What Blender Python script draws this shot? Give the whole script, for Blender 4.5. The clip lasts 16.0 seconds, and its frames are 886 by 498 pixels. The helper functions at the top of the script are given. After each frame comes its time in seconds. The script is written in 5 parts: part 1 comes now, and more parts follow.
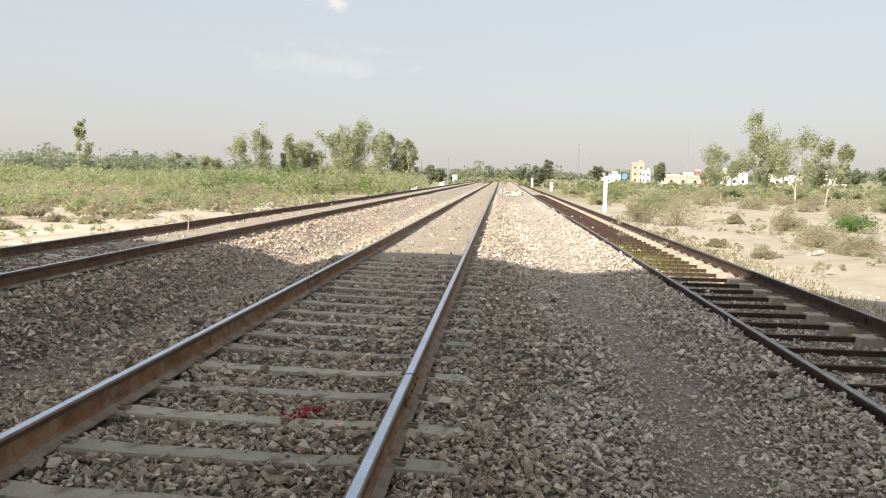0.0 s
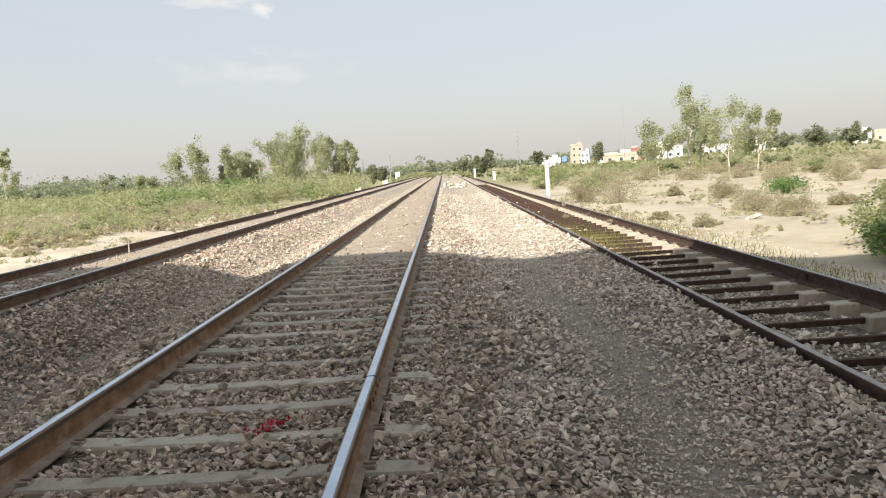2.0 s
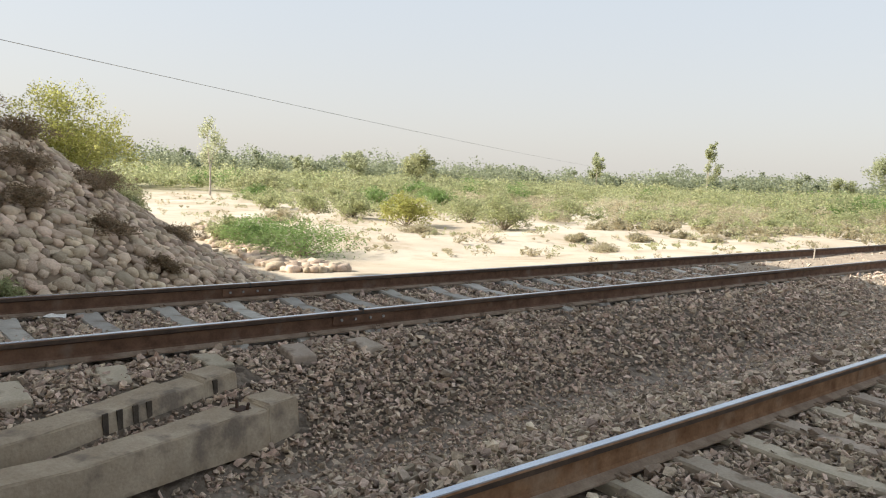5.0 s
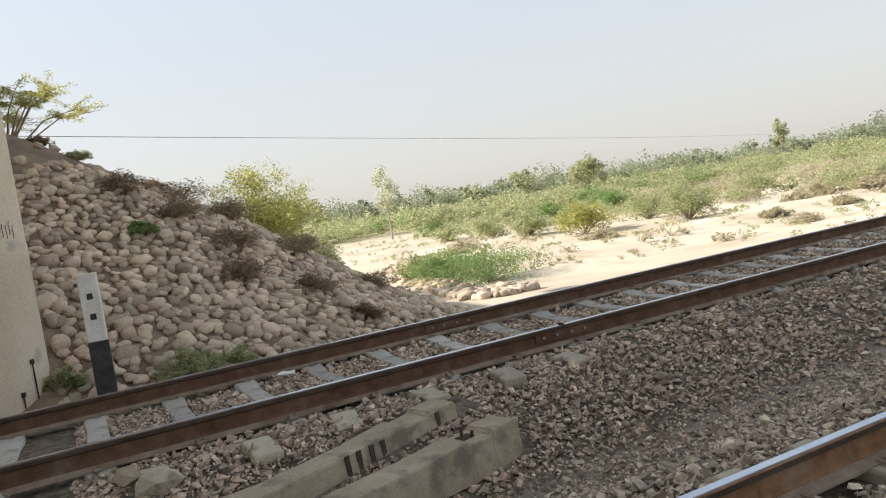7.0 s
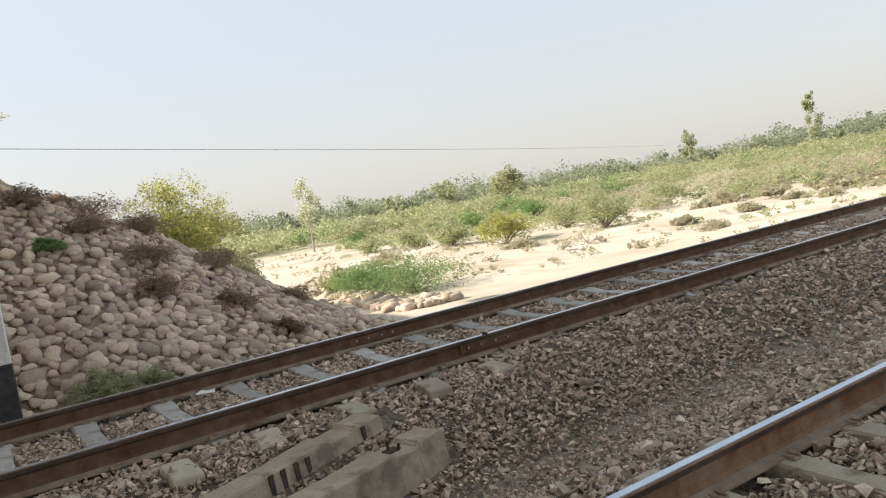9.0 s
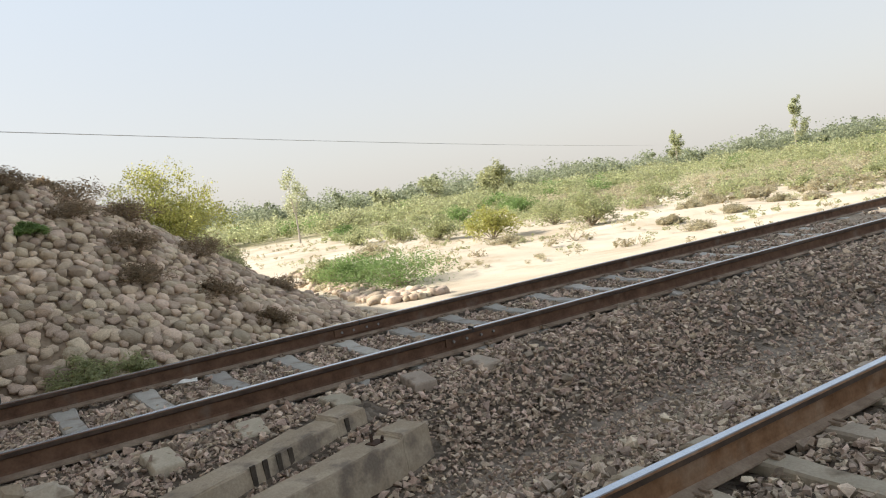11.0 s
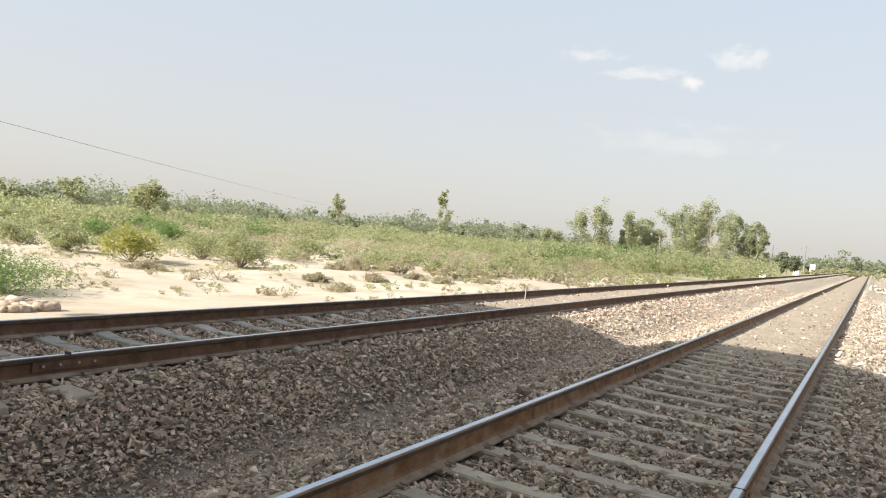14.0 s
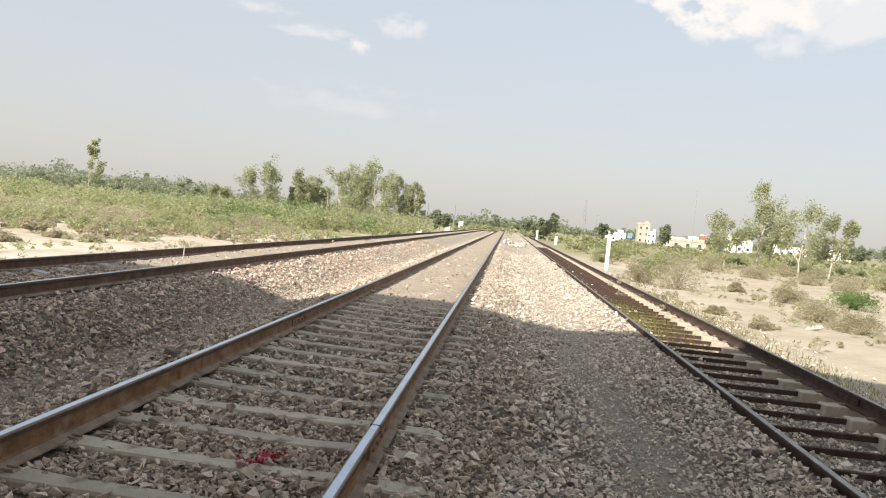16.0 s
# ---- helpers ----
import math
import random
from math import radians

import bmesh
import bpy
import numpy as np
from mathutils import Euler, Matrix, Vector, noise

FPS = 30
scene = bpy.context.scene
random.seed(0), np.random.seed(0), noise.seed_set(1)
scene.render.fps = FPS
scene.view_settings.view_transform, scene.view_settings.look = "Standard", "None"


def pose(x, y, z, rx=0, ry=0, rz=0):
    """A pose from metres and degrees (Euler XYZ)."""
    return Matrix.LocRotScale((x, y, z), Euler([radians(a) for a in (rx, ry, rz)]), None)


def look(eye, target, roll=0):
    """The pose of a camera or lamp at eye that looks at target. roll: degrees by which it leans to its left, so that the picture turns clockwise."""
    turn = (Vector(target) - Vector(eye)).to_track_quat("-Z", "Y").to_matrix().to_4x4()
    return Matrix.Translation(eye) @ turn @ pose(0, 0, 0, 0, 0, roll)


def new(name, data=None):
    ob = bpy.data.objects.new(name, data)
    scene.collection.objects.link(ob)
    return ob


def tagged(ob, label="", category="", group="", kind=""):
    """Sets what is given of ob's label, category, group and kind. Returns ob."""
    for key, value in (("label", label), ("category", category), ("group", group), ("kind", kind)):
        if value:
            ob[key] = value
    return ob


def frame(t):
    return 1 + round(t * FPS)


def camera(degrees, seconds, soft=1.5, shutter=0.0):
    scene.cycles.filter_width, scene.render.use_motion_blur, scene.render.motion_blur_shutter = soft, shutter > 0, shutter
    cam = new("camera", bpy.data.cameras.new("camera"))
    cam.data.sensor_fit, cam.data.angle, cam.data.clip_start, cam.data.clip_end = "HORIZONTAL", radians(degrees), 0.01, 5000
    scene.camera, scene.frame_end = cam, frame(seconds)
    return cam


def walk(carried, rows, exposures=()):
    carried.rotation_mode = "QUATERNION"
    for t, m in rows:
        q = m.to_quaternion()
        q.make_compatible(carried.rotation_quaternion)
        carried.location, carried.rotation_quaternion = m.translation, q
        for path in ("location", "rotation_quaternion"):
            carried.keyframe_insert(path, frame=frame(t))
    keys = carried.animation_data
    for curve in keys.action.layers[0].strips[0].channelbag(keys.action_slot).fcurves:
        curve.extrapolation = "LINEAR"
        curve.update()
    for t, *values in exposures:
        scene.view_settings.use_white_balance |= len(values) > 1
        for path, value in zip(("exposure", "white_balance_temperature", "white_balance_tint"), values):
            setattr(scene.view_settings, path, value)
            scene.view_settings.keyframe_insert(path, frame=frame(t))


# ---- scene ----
# ---- camera and walk ----
cam = camera(62.5, 16.0, soft=1.1)
PATH = [
    (0, (0.567, 0.986, 1.287), (0.414, 2.970, 1.089), 0.99),
    (0.5, (0.599, 0.996, 1.279), (0.552, 2.985, 1.072), -0.13),
    (1, (0.601, 0.995, 1.290), (0.620, 2.985, 1.086), -3.51),
    (1.5, (0.585, 1.000, 1.282), (0.602, 2.988, 1.068), -4.07),
    (2, (0.564, 1.007, 1.285), (0.548, 2.995, 1.072), -4.10),
    (2.5, (0.565, 1.033, 1.294), (0.513, 3.019, 1.062), -4.90),
    (3, (0.612, 1.133, 1.290), (0.445, 3.120, 1.140), -5.10),
    (3.5, (0.640, 1.176, 1.285), (0.309, 3.140, 1.095), -5.10),
    (4, (0.594, 1.192, 1.292), (0.123, 3.126, 1.096), -4.58),
    (4.5, (0.493, 1.047, 1.305), (-0.688, 2.655, 1.156), 0.61),
    (5, (0.458, 1.016, 1.314), (-1.077, 2.284, 1.123), 2.50),
    (7.5, (0.466, 0.929, 1.332), (-1.344, 1.773, 1.225), -9.38),
    (8, (0.465, 0.937, 1.336), (-1.248, 1.962, 1.204), -7.47),
    (10.5, (0.483, 0.933, 1.327), (-1.230, 1.960, 1.213), -11.02),
    (11, (0.437, 0.937, 1.323), (-1.242, 2.014, 1.182), -8.10),
    (11.5, (0.453, 0.940, 1.327), (-1.125, 2.162, 1.201), 1.28),
    (12, (0.493, 0.953, 1.342), (-1.016, 2.263, 1.258), 4.64),
    (12.5, (0.509, 0.967, 1.339), (-0.908, 2.377, 1.290), 4.90),
    (13, (0.507, 0.995, 1.325), (-0.810, 2.500, 1.281), 4.94),
    (13.5, (0.506, 1.039, 1.313), (-0.766, 2.582, 1.278), 4.61),
    (14, (0.563, 0.998, 1.339), (-0.450, 2.722, 1.300), 4.87),
    (14.5, (0.611, 1.047, 1.324), (-0.170, 2.888, 1.284), 4.60),
    (15, (0.645, 1.105, 1.311), (0.050, 3.014, 1.269), 4.83),
    (15.5, (0.663, 1.134, 1.315), (0.320, 3.103, 1.249), 4.90),
    (16, (0.698, 1.119, 1.314), (0.530, 3.111, 1.238), 5.36),
]
walk(cam, [(t, look(eye, target, roll)) for t, eye, target, roll in PATH],
     [(0, 0.62), (3.9, 0.62), (5.0, 0.73), (13.3, 0.77), (14.6, 0.64), (16, 0.62)])

# ---- world, sun, exposure ----
SUN_EL, SUN_SWING = 35.0, 35.0          # elevation; the shadows fall this far to the right of the tracks' direction
sun_from = Vector((-math.sin(radians(SUN_SWING)) * math.cos(radians(SUN_EL)),
                   -math.cos(radians(SUN_SWING)) * math.cos(radians(SUN_EL)), math.sin(radians(SUN_EL))))
world = bpy.data.worlds.new("sky")
scene.world = world
world.use_nodes = True
wn, wl = world.node_tree.nodes, world.node_tree.links
wn.clear()
sky = wn.new("ShaderNodeTexSky")
sky.sky_type, sky.sun_disc = "NISHITA", False
sky.sun_elevation = radians(SUN_EL)
sky.sun_rotation = math.atan2(sun_from.x, sun_from.y)
sky.air_density, sky.dust_density, sky.ozone_density = 1.0, 3.0, 1.0
wco = wn.new("ShaderNodeTexCoord")
wsep = wn.new("ShaderNodeSeparateXYZ")
wl.new(wco.outputs["Generated"], wsep.inputs[0])
tone = wn.new("ShaderNodeValToRGB")       # dusty haze: warm at the horizon, cooler above
tone.color_ramp.elements[0].position, tone.color_ramp.elements[1].position = 0.0, 0.32
tone.color_ramp.elements[0].color, tone.color_ramp.elements[1].color = (0.645, 0.615, 0.575, 1), (0.585, 0.642, 0.695, 1)
wl.new(wsep.outputs[2], tone.inputs[0])
lift = wn.new("ShaderNodeVectorMath")
lift.operation = "SCALE"
lift.inputs["Scale"].default_value = 10.0
wl.new(tone.outputs[0], lift.inputs[0])
haze = wn.new("ShaderNodeMix")
haze.data_type = "RGBA"
haze.inputs[0].default_value = 0.72
wl.new(sky.outputs[0], haze.inputs[6])
wl.new(lift.outputs[0], haze.inputs[7])


def cloud_node(kind, **values):
    nd = wn.new(kind)
    for k, v in values.items():
        nd.inputs[k].default_value = v
    return nd


def cloud_bank(centre, wide, tall, scale, lumps, lo, hi, amount):
    """A cloud round one direction of the sky (half its width and height in degrees), its outline broken up by noise."""
    away = wn.new("ShaderNodeVectorMath")
    away.operation = "SUBTRACT"
    away.inputs[1].default_value = centre
    wl.new(wco.outputs["Generated"], away.inputs[0])
    squeeze = wn.new("ShaderNodeVectorMath")
    squeeze.operation = "MULTIPLY"
    squeeze.inputs[1].default_value = (1.0, 1.0, wide / tall)
    wl.new(away.outputs[0], squeeze.inputs[0])
    length = wn.new("ShaderNodeVectorMath")
    length.operation = "LENGTH"
    wl.new(squeeze.outputs[0], length.inputs[0])
    near_it = cloud_node("ShaderNodeMapRange", **{"From Min": radians(wide) * 1.25, "From Max": 0.0})
    wl.new(length.outputs["Value"], near_it.inputs["Value"])
    wmap = cloud_node("ShaderNodeMapping", Scale=(1.0, 1.0, max(1.2, 0.6 * wide / tall)))
    wl.new(wco.outputs["Generated"], wmap.inputs[0])
    tex = cloud_node("ShaderNodeTexNoise", Scale=scale, Detail=10, Roughness=0.56)
    wl.new(wmap.outputs[0], tex.inputs[0])
    both = wn.new("ShaderNodeMath")
    both.operation = "MULTIPLY_ADD"
    both.inputs[1].default_value = lumps
    wl.new(tex.outputs[0], both.inputs[0])
    wl.new(near_it.outputs[0], both.inputs[2])
    cut = cloud_node("ShaderNodeMapRange", **{"From Min": lo + 0.5 * lumps, "From Max": hi + 0.5 * lumps, "To Max": amount})
    cut.interpolation_type = "SMOOTHSTEP"
    wl.new(both.outputs[0], cut.inputs["Value"])
    rim = cloud_node("ShaderNodeMapRange", **{"From Min": 0.0, "From Max": 0.3})
    wl.new(near_it.outputs[0], rim.inputs["Value"])
    inside = wn.new("ShaderNodeMath")
    inside.operation = "MULTIPLY"
    wl.new(cut.outputs[0], inside.inputs[0])
    wl.new(rim.outputs[0], inside.inputs[1])
    return inside.outputs[0]


def toward(az, el):
    return (-math.sin(radians(az)) * math.cos(radians(el)), math.cos(radians(az)) * math.cos(radians(el)), math.sin(radians(el)))


sky_out = haze.outputs[2]
CLOUDS = ((toward(-21.5, 17.2), 9.5, 3.6, 16.0, 1.5, 0.25, 0.60, 0.6), (toward(-16.3, 17.8), 7.5, 3.0, 24.0, 1.9, 0.30, 0.62, 1.0),
          (toward(12.7, 12.7), 1.3, 0.7, 60.0, 2.0, 0.25, 1.0, 0.75), (toward(9.6, 14.3), 2.4, 1.1, 40.0, 2.0, 0.25, 1.1, 0.55), (toward(16.0, 13.2), 4.2, 0.7, 34.0, 2.0, 0.25, 1.2, 0.5),
          (toward(20.5, 14.4), 3.2, 0.8, 34.0, 2.0, 0.25, 1.2, 0.5), (toward(13.6, 8.3), 8.0, 1.8, 20.0, 2.0, 0.25, 1.2, 0.28), (toward(-62, 26), 30, 9, 5.0, 1.6, 0.25, 0.7, 0.7))
for cloud in CLOUDS:
    layer = wn.new("ShaderNodeMix")
    layer.data_type = "RGBA"
    layer.inputs[7].default_value = (7.6, 7.3, 7.0, 1)
    wl.new(cloud_bank(*cloud), layer.inputs[0])
    wl.new(sky_out, layer.inputs[6])
    sky_out = layer.outputs[2]
bg = wn.new("ShaderNodeBackground")
bg.inputs[1].default_value = 0.085
wl.new(sky_out, bg.inputs[0])
wl.new(bg.outputs[0], wn.new("ShaderNodeOutputWorld").inputs[0])

sun = new("sun", bpy.data.lights.new("sun", "SUN"))
sun.data.energy, sun.data.angle, sun.data.color = 5.0, radians(0.6), (1.0, 0.93, 0.82)
sun.matrix_world = look(sun_from * 100, (0, 0, 0))

# ---- materials ----


def material(name, a, b, scale=8.0, rough=0.85, metal=0.0, bump=0.3, bump_scale=60.0, vary=0.0, spots=None, island=False,
             depth=0.01, detail=8.0, hue=0.03):
    """Two colours mixed by coarse and fine noise in object space; vary: how far single pieces differ in brightness."""
    m = bpy.data.materials.new(name)
    m.use_nodes = True
    n, l = m.node_tree.nodes, m.node_tree.links
    p = n["Principled BSDF"]
    co = n.new("ShaderNodeTexCoord")
    coarse = n.new("ShaderNodeTexNoise")
    coarse.inputs["Scale"].default_value, coarse.inputs["Detail"].default_value = scale, detail
    coarse.inputs["Roughness"].default_value = 0.65
    l.new(co.outputs["Object"], coarse.inputs[0])
    ramp = n.new("ShaderNodeValToRGB")
    ramp.color_ramp.elements[0].position, ramp.color_ramp.elements[1].position = 0.32, 0.68
    ramp.color_ramp.elements[0].color, ramp.color_ramp.elements[1].color = (*a, 1), (*b, 1)
    l.new(coarse.outputs[0], ramp.inputs[0])
    out = ramp.outputs[0]
    fine = n.new("ShaderNodeTexNoise")
    fine.inputs["Scale"].default_value, fine.inputs["Detail"].default_value = bump_scale, 6
    l.new(co.outputs["Object"], fine.inputs[0])
    if spots:
        sc, colour, edge = spots
        sn = n.new("ShaderNodeTexNoise")
        sn.inputs["Scale"].default_value, sn.inputs["Detail"].default_value = sc, 10
        l.new(co.outputs["Object"], sn.inputs[0])
        sr = n.new("ShaderNodeValToRGB")
        sr.color_ramp.elements[0].position, sr.color_ramp.elements[1].position = edge, edge + 0.12
        l.new(sn.outputs[0], sr.inputs[0])
        mx = n.new("ShaderNodeMix")
        mx.data_type = "RGBA"
        mx.inputs[7].default_value = (*colour, 1)
        l.new(sr.outputs[0], mx.inputs[0])
        l.new(out, mx.inputs[6])
        out = mx.outputs[2]
    hv = n.new("ShaderNodeHueSaturation")
    l.new(out, hv.inputs["Color"])
    amount = n.new("ShaderNodeMath")
    amount.operation = "MULTIPLY_ADD"
    l.new(fine.outputs[0], amount.inputs[0])
    amount.inputs[1].default_value, amount.inputs[2].default_value = 0.5, 0.75
    val = amount.outputs[0]
    if vary:
        src = n.new("ShaderNodeNewGeometry").outputs["Random Per Island"] if island else n.new("ShaderNodeObjectInfo").outputs["Random"]
        r = n.new("ShaderNodeMath")
        r.operation = "MULTIPLY_ADD"
        l.new(src, r.inputs[0])
        r.inputs[1].default_value, r.inputs[2].default_value = 2 * vary, 1 - vary
        mul = n.new("ShaderNodeMath")
        mul.operation = "MULTIPLY"
        l.new(r.outputs[0], mul.inputs[0])
        l.new(val, mul.inputs[1])
        val = mul.outputs[0]
        shift = n.new("ShaderNodeMath")
        shift.operation = "MULTIPLY_ADD"
        frac = n.new("ShaderNodeMath")
        frac.operation = "FRACT"
        big = n.new("ShaderNodeMath")
        big.operation = "MULTIPLY"
        big.inputs[1].default_value = 17.3
        l.new(src, big.inputs[0])
        l.new(big.outputs[0], frac.inputs[0])
        l.new(frac.outputs[0], shift.inputs[0])
        shift.inputs[1].default_value, shift.inputs[2].default_value = hue, 0.5 - hue / 2
        l.new(shift.outputs[0], hv.inputs["Hue"])
    l.new(val, hv.inputs["Value"])
    l.new(hv.outputs[0], p.inputs["Base Color"])
    p.inputs["Roughness"].default_value, p.inputs["Metallic"].default_value = rough, metal
    p.inputs["Specular IOR Level"].default_value = 0.3
    if bump:
        bp = n.new("ShaderNodeBump")
        bp.inputs["Strength"].default_value, bp.inputs["Distance"].default_value = bump, depth
        l.new(fine.outputs[0], bp.inputs["Height"])
        l.new(bp.outputs[0], p.inputs["Normal"])
    return m


def leaf_material(name, a, b, scale=0.7):
    m = material(name, a, b, scale=scale, rough=0.6, bump=0, bump_scale=9, vary=0.26, island=True, hue=0.02)
    n, l = m.node_tree.nodes, m.node_tree.links
    p = n["Principled BSDF"]
    p.inputs["Specular IOR Level"].default_value = 0.06
    tr = n.new("ShaderNodeBsdfTranslucent")
    mix = n.new("ShaderNodeMixShader")
    mix.inputs[0].default_value = 0.66
    src = p.inputs["Base Color"].links[0].from_socket
    l.new(src, tr.inputs[0])
    l.new(p.outputs[0], mix.inputs[1])
    l.new(tr.outputs[0], mix.inputs[2])
    l.new(mix.outputs[0], n["Material Output"].inputs[0])
    return m


def ground_material():
    """Pale sand off the line and fine stone chips on the formation, parted by the distance from the tracks."""
    m = bpy.data.materials.new("ground_soil")
    m.use_nodes = True
    n, l = m.node_tree.nodes, m.node_tree.links
    p = n["Principled BSDF"]
    geo = n.new("ShaderNodeNewGeometry")
    sep = n.new("ShaderNodeSeparateXYZ")
    l.new(geo.outputs["Position"], sep.inputs[0])

    def noise_tex(scale, detail=8, rough=0.6):
        t = n.new("ShaderNodeTexNoise")
        t.inputs["Scale"].default_value, t.inputs["Detail"].default_value, t.inputs["Roughness"].default_value = scale, detail, rough
        l.new(geo.outputs["Position"], t.inputs[0])
        return t.outputs[0]

    def ramp(src, p0, c0, p1, c1):
        r = n.new("ShaderNodeValToRGB")
        r.color_ramp.elements[0].position, r.color_ramp.elements[1].position = p0, p1
        r.color_ramp.elements[0].color, r.color_ramp.elements[1].color = (*c0, 1), (*c1, 1)
        l.new(src, r.inputs[0])
        return r.outputs[0]

    def mix(fac, a, b):
        x = n.new("ShaderNodeMix")
        x.data_type = "RGBA"
        l.new(fac, x.inputs[0])
        l.new(a, x.inputs[6])
        l.new(b, x.inputs[7])
        return x.outputs[2]

    def math_node(op, a, b=None, c=None):
        x = n.new("ShaderNodeMath")
        x.operation = op
        for i, v in enumerate((a, b, c)):
            if v is None:
                continue
            if isinstance(v, (int, float)):
                x.inputs[i].default_value = v
            else:
                l.new(v, x.inputs[i])
        return x.outputs[0]

    sand = ramp(noise_tex(0.25), 0.3, (0.45, 0.37, 0.28), 0.62, (0.60, 0.53, 0.435))
    sand = mix(math_node("MULTIPLY", ramp(noise_tex(0.07, 6), 0.55, (0, 0, 0), 0.72, (1, 1, 1)), 0.6), sand, ramp(noise_tex(2.0), 0.3, (0.26, 0.22, 0.14), 0.7, (0.38, 0.33, 0.22)))
    sand = mix(math_node("MULTIPLY", ramp(noise_tex(0.45, 9, 0.7), 0.50, (0, 0, 0), 0.62, (1, 1, 1)), 0.78), sand, ramp(noise_tex(5.0), 0.3, (0.33, 0.27, 0.19), 0.7, (0.46, 0.39, 0.29)))
    east = n.new("ShaderNodeMapRange")
    east.interpolation_type = "SMOOTHSTEP"
    east.inputs["From Min"].default_value, east.inputs["From Max"].default_value, east.inputs["To Max"].default_value = 3.0, 9.0, 0.6
    l.new(sep.outputs[0], east.inputs["Value"])
    sand = mix(east.outputs[0], sand, ramp(noise_tex(0.8, 9, 0.7), 0.3, (0.27, 0.225, 0.15), 0.7, (0.47, 0.41, 0.32)))
    away = n.new("ShaderNodeVectorMath")
    away.operation = "LENGTH"
    l.new(geo.outputs["Position"], away.inputs[0])
    under = n.new("ShaderNodeMapRange")
    under.interpolation_type = "SMOOTHSTEP"
    under.inputs["From Min"].default_value, under.inputs["From Max"].default_value, under.inputs["To Max"].default_value = 58, 92, 0.85
    l.new(math_node("ADD", away.outputs["Value"], math_node("MULTIPLY_ADD", noise_tex(0.12, 8), 70, -35)), under.inputs["Value"])
    sand = mix(under.outputs[0], sand, ramp(noise_tex(0.35, 8, 0.7), 0.3, (0.20, 0.205, 0.095), 0.7, (0.33, 0.30, 0.17)))
    vor = n.new("ShaderNodeTexVoronoi")
    vor.inputs["Scale"].default_value = 17
    l.new(geo.outputs["Position"], vor.inputs["Vector"])
    chips = n.new("ShaderNodeMix")
    chips.data_type = "RGBA"
    chips.inputs[0].default_value = 0.35
    # chips darkened: the shade in the gaps between ballast stones, painted on the bed
    gap_shade = ramp(vor.outputs["Color"], 0.2, (0.085, 0.068, 0.054), 0.8, (0.24, 0.20, 0.16))
    l.new(gap_shade, chips.inputs[6])
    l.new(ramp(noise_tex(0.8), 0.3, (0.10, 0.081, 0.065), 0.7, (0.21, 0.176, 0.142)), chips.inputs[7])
    bed = chips.outputs[2]
    for centre, wide, dust in ((1.95, 0.42, 0.5), (-3.15, 0.30, 0.5)):
        band = n.new("ShaderNodeMapRange")
        band.interpolation_type = "SMOOTHSTEP"
        band.inputs["From Min"].default_value, band.inputs["From Max"].default_value = wide * 1.5, wide * 0.4
        band.inputs["To Max"].default_value = dust
        l.new(math_node("ADD", math_node("ABSOLUTE", math_node("SUBTRACT", sep.outputs[0], centre)), math_node("MULTIPLY_ADD", noise_tex(1.7, 6), 0.9, -0.45)), band.inputs["Value"])
        bed = mix(band.outputs[0], bed, ramp(noise_tex(22, 8, 0.75), 0.3, (0.25, 0.212, 0.175), 0.7, (0.52, 0.455, 0.385)))
    brown = ramp(noise_tex(3.0, 10, 0.7), 0.3, (0.30, 0.24, 0.18), 0.7, (0.46, 0.385, 0.305))
    sunk = n.new("ShaderNodeMapRange")
    sunk.inputs["From Min"].default_value, sunk.inputs["From Max"].default_value = 11.5, 14.5
    l.new(sep.outputs[1], sunk.inputs["Value"])
    dusty_beds = []
    for centre in (-0.873, -5.84):
        band = n.new("ShaderNodeMapRange")
        band.interpolation_type = "SMOOTHSTEP"
        band.inputs["From Min"].default_value, band.inputs["From Max"].default_value = 1.05, 0.75
        l.new(math_node("ABSOLUTE", math_node("SUBTRACT", sep.outputs[0], centre)), band.inputs["Value"])
        dusty_beds.append(math_node("MULTIPLY", math_node("MULTIPLY", band.outputs[0], sunk.outputs[0]), 0.85))
    # past y 9 the painted gap shade gives way to paler stone colours
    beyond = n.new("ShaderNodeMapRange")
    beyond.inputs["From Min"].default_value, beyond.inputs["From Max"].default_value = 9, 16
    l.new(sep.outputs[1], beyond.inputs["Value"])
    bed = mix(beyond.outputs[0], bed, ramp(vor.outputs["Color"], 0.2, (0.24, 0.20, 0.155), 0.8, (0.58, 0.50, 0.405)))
    for band in dusty_beds:
        bed = mix(band, bed, brown)
    off = math_node("ABSOLUTE", math_node("ADD", sep.outputs[0], 0.95))
    wob = math_node("MULTIPLY_ADD", noise_tex(0.9, 5), 2.2, -1.1)
    rng = n.new("ShaderNodeMapRange")
    rng.interpolation_type = "SMOOTHSTEP"
    rng.inputs["From Min"].default_value, rng.inputs["From Max"].default_value = 6.3, 7.9
    l.new(math_node("ADD", off, wob), rng.inputs["Value"])
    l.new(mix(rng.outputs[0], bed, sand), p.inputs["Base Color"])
    p.inputs["Roughness"].default_value = 0.95
    p.inputs["Specular IOR Level"].default_value = 0.15
    bp = n.new("ShaderNodeBump")
    bp.inputs["Strength"].default_value, bp.inputs["Distance"].default_value = 0.9, 0.03
    h = math_node("ADD", math_node("MULTIPLY", vor.outputs["Distance"], math_node("SUBTRACT", rng.outputs[0], 1.0)), noise_tex(14, 8))
    l.new(h, bp.inputs["Height"])
    l.new(bp.outputs[0], p.inputs["Normal"])
    return m


